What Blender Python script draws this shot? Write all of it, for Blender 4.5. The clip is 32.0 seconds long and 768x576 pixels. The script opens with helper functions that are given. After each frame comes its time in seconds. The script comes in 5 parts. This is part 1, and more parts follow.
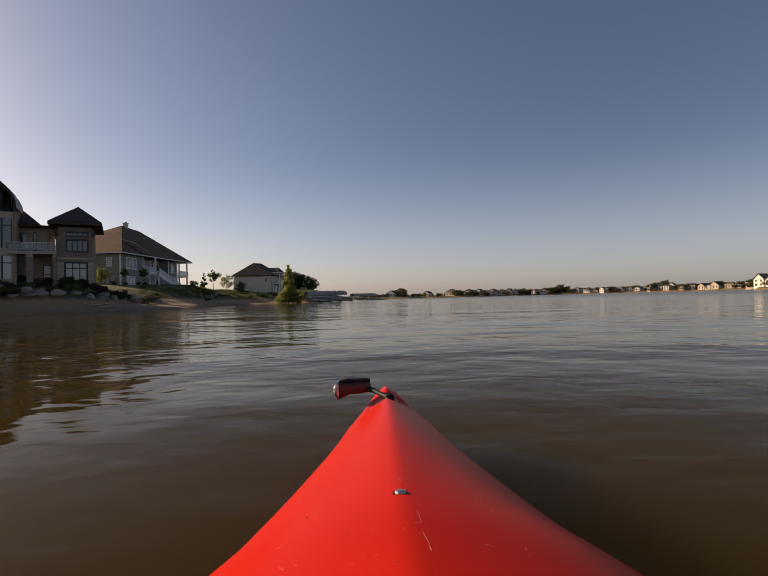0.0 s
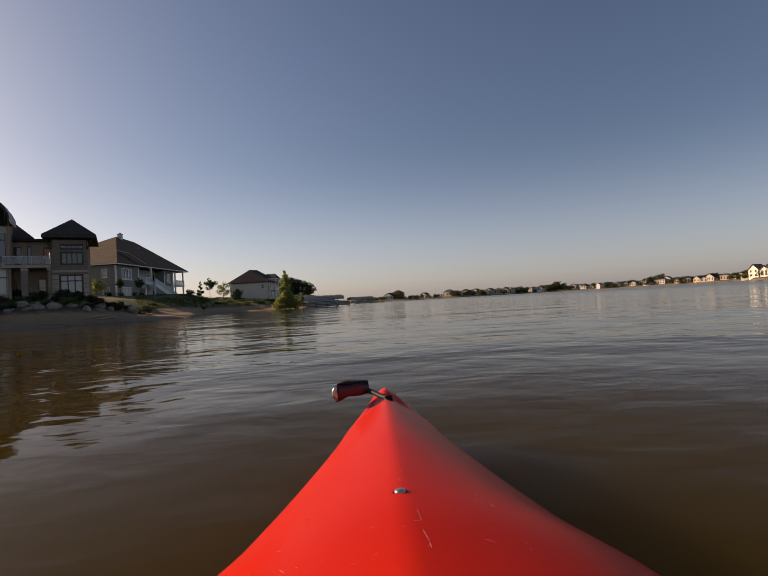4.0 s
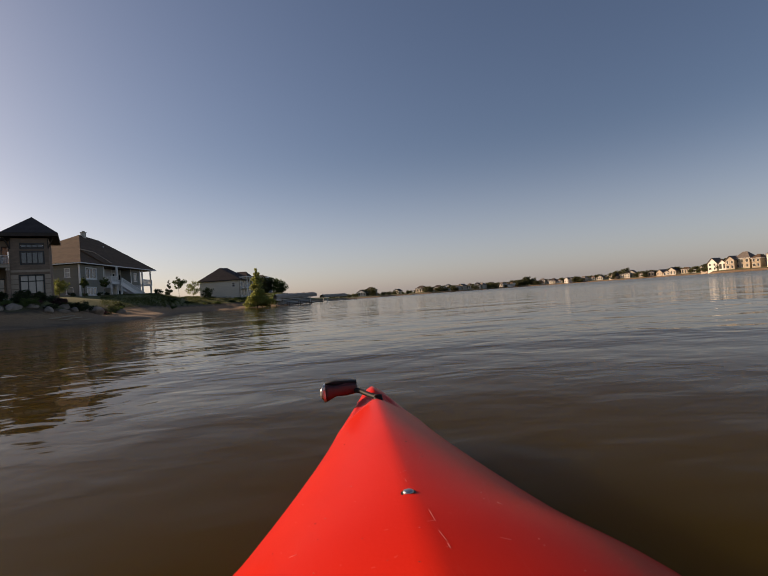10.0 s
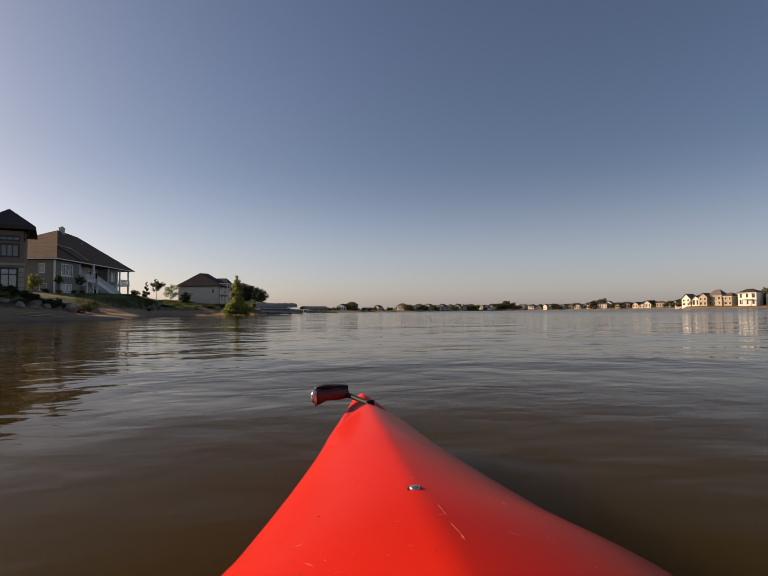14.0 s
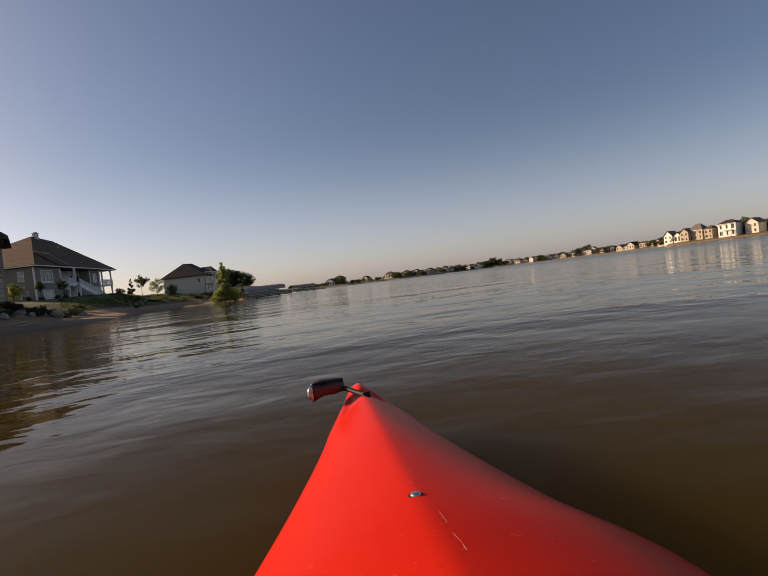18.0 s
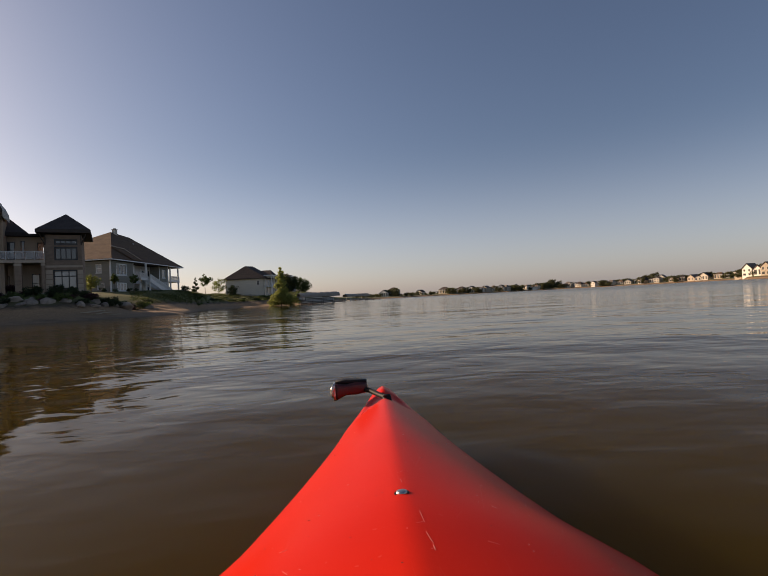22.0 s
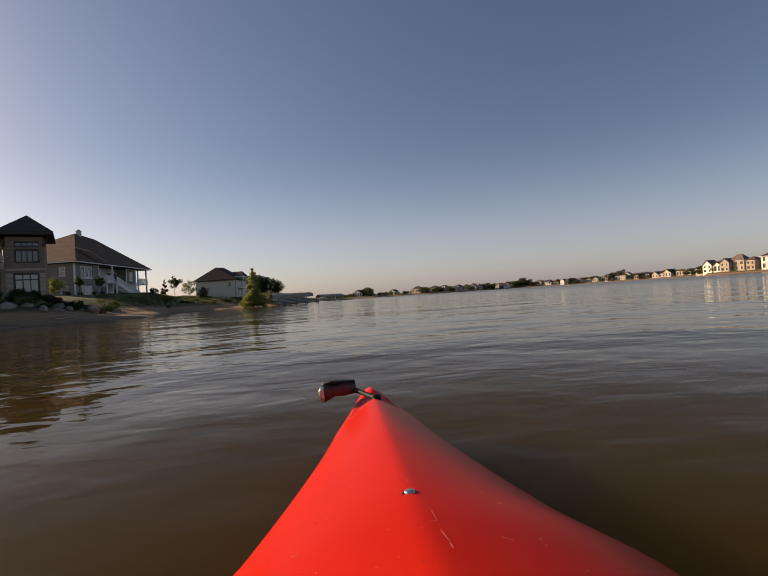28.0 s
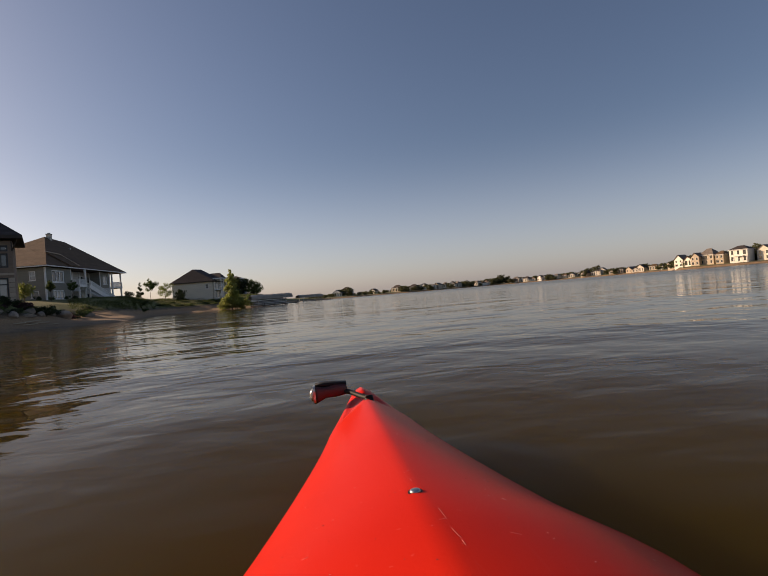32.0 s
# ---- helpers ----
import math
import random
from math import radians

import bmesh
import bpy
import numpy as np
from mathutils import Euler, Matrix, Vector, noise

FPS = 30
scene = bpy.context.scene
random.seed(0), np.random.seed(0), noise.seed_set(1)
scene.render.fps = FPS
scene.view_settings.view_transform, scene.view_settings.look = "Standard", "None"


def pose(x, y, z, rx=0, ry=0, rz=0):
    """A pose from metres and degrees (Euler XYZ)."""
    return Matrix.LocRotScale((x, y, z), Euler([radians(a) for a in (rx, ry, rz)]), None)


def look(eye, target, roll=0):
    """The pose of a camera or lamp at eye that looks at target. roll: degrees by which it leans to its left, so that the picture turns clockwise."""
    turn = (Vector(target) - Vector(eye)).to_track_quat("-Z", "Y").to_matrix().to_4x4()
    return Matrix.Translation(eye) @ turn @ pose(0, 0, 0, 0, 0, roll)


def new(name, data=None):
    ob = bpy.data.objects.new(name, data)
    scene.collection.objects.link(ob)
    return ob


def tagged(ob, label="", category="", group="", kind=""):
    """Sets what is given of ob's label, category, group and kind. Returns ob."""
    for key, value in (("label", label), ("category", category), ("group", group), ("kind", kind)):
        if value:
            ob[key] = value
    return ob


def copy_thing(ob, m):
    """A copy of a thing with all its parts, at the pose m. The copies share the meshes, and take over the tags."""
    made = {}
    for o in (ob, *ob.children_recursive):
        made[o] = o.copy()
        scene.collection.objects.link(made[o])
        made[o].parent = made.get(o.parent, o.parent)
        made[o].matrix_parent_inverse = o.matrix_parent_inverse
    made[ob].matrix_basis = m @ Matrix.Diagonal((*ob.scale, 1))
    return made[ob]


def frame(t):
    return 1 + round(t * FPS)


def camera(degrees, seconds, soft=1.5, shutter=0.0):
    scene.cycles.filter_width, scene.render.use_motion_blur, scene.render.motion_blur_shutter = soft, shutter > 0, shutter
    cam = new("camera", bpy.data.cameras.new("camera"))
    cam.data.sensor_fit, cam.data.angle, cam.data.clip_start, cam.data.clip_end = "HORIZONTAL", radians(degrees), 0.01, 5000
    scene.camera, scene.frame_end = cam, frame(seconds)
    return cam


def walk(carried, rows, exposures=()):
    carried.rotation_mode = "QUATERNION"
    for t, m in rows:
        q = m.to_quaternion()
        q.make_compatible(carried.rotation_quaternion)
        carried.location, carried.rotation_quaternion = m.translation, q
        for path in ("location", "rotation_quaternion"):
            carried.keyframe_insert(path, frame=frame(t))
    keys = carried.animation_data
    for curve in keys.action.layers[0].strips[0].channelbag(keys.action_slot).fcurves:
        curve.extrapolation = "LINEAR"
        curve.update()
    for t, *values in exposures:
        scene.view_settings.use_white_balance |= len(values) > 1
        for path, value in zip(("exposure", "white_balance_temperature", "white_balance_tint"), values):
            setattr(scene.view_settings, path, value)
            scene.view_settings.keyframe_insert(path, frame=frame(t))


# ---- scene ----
# ---- camera and its way ----
cam = camera(76.2, 32.0, soft=0.9)
PATH = [
    (0.0, pose(0.025, -0.001, 0.463, 91.271, 1.500, -0.504)),
    (0.5, pose(-0.008, -0.000, 0.460, 91.475, 3.310, -3.373)),
    (1.0, pose(-0.013, -0.000, 0.469, 90.914, 4.565, -4.164)),
    (1.5, pose(0.016, -0.000, 0.468, 90.952, 3.727, -1.928)),
    (2.0, pose(0.033, -0.001, 0.461, 91.401, 2.927, -0.502)),
    (2.5, pose(0.010, -0.001, 0.457, 91.613, 1.137, -1.391)),
    (3.0, pose(-0.020, -0.001, 0.477, 90.455, 4.881, -4.786)),
    (3.5, pose(-0.013, -0.001, 0.466, 91.076, 5.286, -4.424)),
    (4.0, pose(0.030, -0.001, 0.458, 91.570, 3.362, -0.816)),
    (4.5, pose(0.052, -0.002, 0.476, 90.487, 3.612, 0.501)),
    (6.5, pose(0.064, -0.003, 0.469, 90.965, 2.988, 1.492)),
    (7.0, pose(0.035, -0.003, 0.458, 91.597, 0.817, 0.378)),
    (7.5, pose(0.019, -0.000, 0.474, 90.581, 5.795, -2.528)),
    (8.0, pose(0.017, -0.000, 0.463, 91.253, 4.829, -2.240)),
    (8.5, pose(0.047, -0.003, 0.458, 91.572, 2.236, 0.689)),
    (9.0, pose(0.053, -0.002, 0.484, 90.019, 3.756, 0.442)),
    (9.5, pose(-0.012, -0.000, 0.452, 91.957, 2.685, -3.362)),
    (10.0, pose(-0.013, -0.000, 0.468, 90.977, 4.077, -3.989)),
    (10.5, pose(0.003, -0.000, 0.480, 90.206, 4.845, -3.286)),
    (11.0, pose(-0.011, -0.000, 0.453, 91.903, 1.345, -2.879)),
    (11.5, pose(-0.059, -0.003, 0.477, 90.566, 4.557, -7.177)),
    (12.0, pose(-0.090, -0.006, 0.455, 92.084, 3.874, -8.834)),
    (12.5, pose(-0.027, -0.001, 0.480, 90.280, 4.212, -5.028)),
    (13.0, pose(-0.030, -0.000, 0.466, 91.152, 2.360, -4.499)),
    (13.5, pose(-0.068, -0.002, 0.452, 92.091, 1.289, -6.575)),
    (15.5, pose(-0.043, -0.004, 0.427, 93.544, -2.257, -3.824)),
    (16.0, pose(-0.071, -0.008, 0.502, 89.217, 6.724, -8.900)),
    (16.5, pose(-0.060, -0.002, 0.441, 92.734, 1.752, -6.160)),
    (17.0, pose(-0.004, -0.000, 0.491, 89.588, 4.603, -3.700)),
    (17.5, pose(-0.051, -0.005, 0.426, 93.600, -3.648, -3.931)),
    (18.0, pose(-0.049, -0.006, 0.502, 89.116, 6.971, -7.622)),
    (18.5, pose(-0.031, -0.001, 0.449, 92.196, 3.462, -4.847)),
    (19.0, pose(0.018, -0.000, 0.471, 90.738, 3.987, -1.904)),
    (19.5, pose(0.012, -0.002, 0.450, 92.068, -0.142, -0.851)),
    (20.0, pose(-0.015, 0.000, 0.471, 90.767, 2.788, -3.664)),
    (20.5, pose(-0.004, -0.000, 0.461, 91.404, 2.911, -2.976)),
    (21.0, pose(0.042, -0.001, 0.474, 90.597, 4.379, -0.470)),
    (21.5, pose(0.059, -0.003, 0.466, 91.120, 3.032, 1.193)),
    (22.0, pose(0.021, -0.000, 0.464, 91.196, 3.066, -1.323)),
    (22.5, pose(0.000, 0.000, 0.466, 91.096, 3.575, -2.924)),
    (23.0, pose(0.014, -0.000, 0.479, 90.289, 5.183, -2.667)),
    (23.5, pose(0.039, -0.001, 0.471, 90.762, 3.670, -0.430)),
    (24.0, pose(0.044, -0.001, 0.464, 91.182, 3.413, 0.036)),
    (24.5, pose(0.007, 0.000, 0.467, 90.979, 3.526, -2.440)),
    (25.0, pose(-0.011, -0.000, 0.474, 90.575, 4.106, -3.873)),
    (25.5, pose(0.003, 0.000, 0.469, 90.895, 4.071, -2.899)),
    (27.5, pose(-0.014, -0.000, 0.463, 91.293, 3.606, -3.863)),
    (28.0, pose(-0.021, -0.000, 0.468, 91.002, 3.789, -4.420)),
    (28.5, pose(-0.030, -0.001, 0.475, 90.560, 3.693, -5.022)),
    (29.0, pose(-0.015, -0.001, 0.462, 91.328, 4.356, -4.205)),
    (29.5, pose(-0.026, -0.000, 0.474, 90.650, 3.756, -4.734)),
    (30.0, pose(-0.032, -0.001, 0.464, 91.246, 3.325, -4.931)),
    (30.5, pose(-0.031, -0.002, 0.481, 90.232, 5.045, -5.615)),
    (31.0, pose(-0.046, -0.001, 0.462, 91.431, 3.387, -5.864)),
    (31.5, pose(-0.048, -0.002, 0.471, 90.901, 4.368, -6.413)),
    (32.0, pose(-0.051, -0.003, 0.474, 90.728, 4.800, -6.782)),
]
walk(cam, PATH, [(0.0, 0.29, 7900, 22), (9.0, 0.28, 7900, 22), (13.0, 0.33, 7900, 22), (22.0, 0.37, 7900, 22), (32.0, 0.36, 7900, 22)])

# ---- daylight ----
SUN_AZ, SUN_EL = -67.0, 19.5          # degrees from +y towards +x, and above the horizon
world = bpy.data.worlds.new("sky")
scene.world = world
world.use_nodes = True
wn = world.node_tree.nodes
wl = world.node_tree.links
sky = wn.new("ShaderNodeTexSky")
sky.sky_type = "NISHITA"
sky.sun_disc = False
sky.sun_elevation = radians(SUN_EL)
sky.sun_rotation = radians(SUN_AZ)
sky.altitude = 250
sky.air_density = 1.0
sky.dust_density = 1.8
sky.ozone_density = 3.9
back = wn["Background"]
back.inputs["Strength"].default_value = 0.080
# thin summer haze that pales the sky towards the horizon, all round
wtc, wsep, wmr = wn.new("ShaderNodeTexCoord"), wn.new("ShaderNodeSeparateXYZ"), wn.new("ShaderNodeMapRange")
wmr.interpolation_type = "SMOOTHERSTEP"
wmr.inputs["From Min"].default_value, wmr.inputs["From Max"].default_value = 0.33, -0.02
wl.new(wtc.outputs["Generated"], wsep.inputs[0])
wl.new(wsep.outputs["Z"], wmr.inputs["Value"])
haze = wn.new("ShaderNodeMix")
haze.data_type = "RGBA"
haze.blend_type = "ADD"
haze.inputs[7].default_value = (1.44, 1.50, 1.91, 1)
wl.new(wmr.outputs[0], haze.inputs[0])
wl.new(sky.outputs[0], haze.inputs[6])
wl.new(haze.outputs[2], back.inputs["Color"])
sun_lamp = bpy.data.lights.new("sun", "SUN")
sun_lamp.energy = 4.3
sun_lamp.angle = radians(0.6)
sun_lamp.color = (1.0, 0.83, 0.62)
sun_ob = new("sun", sun_lamp)
sd = Vector((math.sin(radians(SUN_AZ)) * math.cos(radians(SUN_EL)),
             math.cos(radians(SUN_AZ)) * math.cos(radians(SUN_EL)), math.sin(radians(SUN_EL))))
sun_ob.matrix_world = look(sd * 100, (0, 0, 0))


# ---- materials ----
def mat(name, color, rough=0.7, vary=0.18, scale=2.0, fine=30.0, bump=0.15, metal=0.0, spec=0.5, second=None, axis=None):
    """A surface with blotches at one scale and grain at a finer one."""
    m = bpy.data.materials.new(name)
    m.use_nodes = True
    n, l = m.node_tree.nodes, m.node_tree.links
    b = n["Principled BSDF"]
    tc = n.new("ShaderNodeTexCoord")
    mp = n.new("ShaderNodeMapping")
    if axis:
        mp.inputs["Scale"].default_value = axis
    l.new(tc.outputs["Object"], mp.inputs["Vector"])
    a, c = n.new("ShaderNodeTexNoise"), n.new("ShaderNodeTexNoise")
    a.inputs["Scale"].default_value, c.inputs["Scale"].default_value = scale, fine
    a.inputs["Detail"].default_value, c.inputs["Detail"].default_value = 4, 3
    l.new(mp.outputs[0], a.inputs["Vector"])
    l.new(mp.outputs[0], c.inputs["Vector"])
    mix = n.new("ShaderNodeMix")
    mix.data_type = "RGBA"
    dark = second or tuple(v * (1 - 2.2 * vary) for v in color)
    mix.inputs[6].default_value = (*dark, 1)
    mix.inputs[7].default_value = (*[min(1, v * (1 + vary)) for v in color], 1)
    add = n.new("ShaderNodeMath")
    add.operation = "MULTIPLY_ADD"
    add.inputs[1].default_value = 0.45
    l.new(c.outputs[0], add.inputs[0])
    mul = n.new("ShaderNodeMath")
    mul.operation = "MULTIPLY_ADD"
    mul.inputs[1].default_value, mul.inputs[2].default_value = 1.5, -0.45
    l.new(a.outputs[0], mul.inputs[0])
    l.new(mul.outputs[0], add.inputs[2])
    oi = n.new("ShaderNodeObjectInfo")
    add2 = n.new("ShaderNodeMath")
    add2.operation = "MULTIPLY_ADD"
    add2.inputs[1].default_value = 0.35
    add2.use_clamp = True
    l.new(oi.outputs["Random"], add2.inputs[0])
    l.new(add.outputs[0], add2.inputs[2])
    l.new(add2.outputs[0], mix.inputs[0])
    l.new(mix.outputs[2], b.inputs["Base Color"])
    b.inputs["Roughness"].default_value = rough
    b.inputs["Metallic"].default_value = metal
    b.inputs["Specular IOR Level"].default_value = spec
    if bump:
        bp = n.new("ShaderNodeBump")
        bp.inputs["Strength"].default_value = bump
        bp.inputs["Distance"].default_value = 0.02
        l.new(c.outputs[0], bp.inputs["Height"])
        l.new(bp.outputs[0], b.inputs["Normal"])
    return m


STUCCO = mat("tan_stucco", (0.37, 0.265, 0.185), 0.9, 0.12, 0.8, 14, 0.3)
STONE_BAND = mat("cast_stone", (0.46, 0.36, 0.27), 0.85, 0.12, 1.2, 20, 0.25)
BRICK_TAN = mat("tan_brick", (0.25, 0.175, 0.125), 0.9, 0.2, 1.5, 12, 0.5, axis=(1, 1, 3))
SIDING_GREY = mat("grey_green_siding", (0.235, 0.225, 0.185), 0.75, 0.1, 1.0, 9, 0.4, axis=(0.3, 0.3, 6))
SIDING_CREAM = mat("cream_siding", (0.62, 0.56, 0.46), 0.75, 0.08, 1.0, 9, 0.3, axis=(0.3, 0.3, 6))
SIDING_WHITE = mat("white_siding", (0.78, 0.74, 0.66), 0.7, 0.06, 1.0, 9, 0.3, axis=(0.3, 0.3, 6))
SIDING_PALE = mat("pale_grey_siding", (0.50, 0.49, 0.47), 0.75, 0.08, 1.0, 9, 0.3, axis=(0.3, 0.3, 6))
SIDING_TAN = mat("tan_siding", (0.43, 0.35, 0.26), 0.75, 0.1, 1.0, 9, 0.3, axis=(0.3, 0.3, 6))
SIDING_OCHRE = mat("ochre_siding", (0.37, 0.29, 0.20), 0.75, 0.1, 1.0, 9, 0.3, axis=(0.3, 0.3, 6))
SIDING_BLUE = mat("blue_grey_siding", (0.20, 0.235, 0.27), 0.75, 0.1, 1.0, 9, 0.3, axis=(0.3, 0.3, 6))
WHITE_TRIM = mat("white_trim", (0.78, 0.77, 0.73), 0.5, 0.06, 2.0, 20, 0.08)
DARK_FRAME = mat("dark_bronze_frame", (0.035, 0.03, 0.028), 0.45, 0.15, 3.0, 30, 0.08)
DARK_WOOD = mat("dark_timber", (0.055, 0.038, 0.028), 0.7, 0.2, 2.0, 24, 0.3, axis=(1, 1, 0.2))
SHINGLE_DARK = mat("dark_shingle", (0.040, 0.031, 0.028), 0.9, 0.22, 1.4, 16, 0.8, axis=(1, 1, 2))
SHINGLE_BROWN = mat("brown_shingle", (0.120, 0.070, 0.038), 0.92, 0.2, 1.4, 16, 0.8, axis=(1, 1, 2))
SHINGLE_GREY = mat("grey_shingle", (0.16, 0.135, 0.115), 0.92, 0.2, 0.8, 10, 0.6)
METAL_ROOF = mat("bronze_roof_metal", (0.16, 0.14, 0.11), 0.5, 0.15, 0.6, 8, 0.15, spec=0.5)
CONCRETE = mat("concrete", (0.38, 0.36, 0.32), 0.9, 0.15, 1.0, 12, 0.3)
BOULDER = mat("granite_boulder", (0.25, 0.205, 0.165), 0.9, 0.36, 1.6, 11, 1.0)
BARK = mat("bark", (0.12, 0.09, 0.065), 0.95, 0.25, 3.0, 20, 0.8, axis=(1, 1, 0.25))
LEAF_LIME = mat("yellow_green_leaf", (0.15, 0.185, 0.05), 0.6, 0.3, 1.2, 6, 0.0)
LEAF_WILLOW = mat("willow_leaf", (0.32, 0.35, 0.10), 0.6, 0.3, 1.2, 6, 0.0)
LEAF_GREEN = mat("green_leaf", (0.085, 0.125, 0.03), 0.65, 0.35, 1.0, 5, 0.0)
LEAF_DARK = mat("dark_green_leaf", (0.045, 0.065, 0.022), 0.7, 0.35, 1.0, 5, 0.0)
LEAF_RED = mat("burgundy_leaf", (0.075, 0.03, 0.035), 0.7, 0.3, 1.2, 6, 0.0)
FAR_LEAF = mat("far_foliage", (0.105, 0.110, 0.048), 0.9, 0.35, 0.15, 1.2, 0.0)
GRASS = mat("grass_blade", (0.080, 0.092, 0.026), 0.8, 0.35, 0.7, 4, 0.0)
CANVAS = mat("grey_canvas", (0.34, 0.31, 0.265), 0.85, 0.2, 1.2, 10, 0.4)
ALU = mat("aluminium", (0.34, 0.34, 0.33), 0.4, 0.1, 3.0, 20, 0.1, metal=0.8)
HULL_DARK = mat("dark_boat_vinyl", (0.05, 0.05, 0.055), 0.5, 0.2, 2.0, 12, 0.1)
BLACK_RUBBER = mat("black_rubber", (0.009, 0.009, 0.009), 0.6, 0.2, 40.0, 220, 0.1, spec=0.25)
RED_VINYL = mat("faded_red_grip", (0.05, 0.009, 0.009), 0.4, 0.25, 30.0, 180, 0.1)
STEEL = mat("bare_steel", (0.55, 0.53, 0.50), 0.3, 0.2, 60.0, 300, 0.1, metal=1.0)
CUSHION = mat("beige_cushion", (0.42, 0.36, 0.29), 0.9, 0.12, 3.0, 30, 0.3)


def leafy(m):
    b = m.node_tree.nodes["Principled BSDF"]
    b.inputs["Transmission Weight"].default_value = 0.0
    b.inputs["Subsurface Weight"].default_value = 0.0
    n, l = m.node_tree.nodes, m.node_tree.links
    tr = n.new("ShaderNodeBsdfTranslucent")
    col = b.inputs["Base Color"].links[0].from_socket
    l.new(col, tr.inputs["Color"])
    ms = n.new("ShaderNodeMixShader")
    ms.inputs[0].default_value = 0.45
    l.new(b.outputs[0], ms.inputs[1])
    l.new(tr.outputs[0], ms.inputs[2])
    l.new(ms.outputs[0], n["Material Output"].inputs["Surface"])


for leaf_mat in (LEAF_LIME, LEAF_WILLOW, LEAF_GREEN, LEAF_DARK, LEAF_RED, GRASS, FAR_LEAF):
    leafy(leaf_mat)


def glass_mat(name, tint, rough):
    m = bpy.data.materials.new(name)
    m.use_nodes = True
    b = m.node_tree.nodes["Principled BSDF"]
    b.inputs["Base Color"].default_value = (*tint, 1)
    b.inputs["Roughness"].default_value = rough
    b.inputs["IOR"].default_value = 1.55
    b.inputs["Specular IOR Level"].default_value = 0.6
    b.inputs["Coat Weight"].default_value = 0.35
    b.inputs["Coat Roughness"].default_value = 0.03
    n, l = m.node_tree.nodes, m.node_tree.links
    nz, bp = n.new("ShaderNodeTexNoise"), n.new("ShaderNodeBump")
    nz.inputs["Scale"].default_value = 1.3
    bp.inputs["Strength"].default_value, bp.inputs["Distance"].default_value = 0.06, 0.02
    l.new(nz.outputs[0], bp.inputs["Height"])
    l.new(bp.outputs[0], b.inputs["Normal"])
    return m


GLASS = glass_mat("window_glass", (0.035, 0.04, 0.045), 0.05)
# pale base colour stands in for bright sky mirrored in the panes
PALE_REFLECT_GLASS = glass_mat("window_glass_with_painted_pale_reflection", (0.36, 0.34, 0.31), 0.12)
CLEAR_GLASS = glass_mat("clear_window_glass", (0.05, 0.055, 0.06), 0.05)
RAIL_GLASS = glass_mat("clear_railing_glass", (0.30, 0.31, 0.33), 0.08)


def see_through(m, share_):
    n, l = m.node_tree.nodes, m.node_tree.links
    tr, mx = n.new("ShaderNodeBsdfTransparent"), n.new("ShaderNodeMixShader")
    mx.inputs[0].default_value = share_
    l.new(n["Principled BSDF"].outputs[0], mx.inputs[1])
    l.new(tr.outputs[0], mx.inputs[2])
    l.new(mx.outputs[0], n["Material Output"].inputs["Surface"])


see_through(RAIL_GLASS, 0.62)
see_through(CLEAR_GLASS, 0.80)


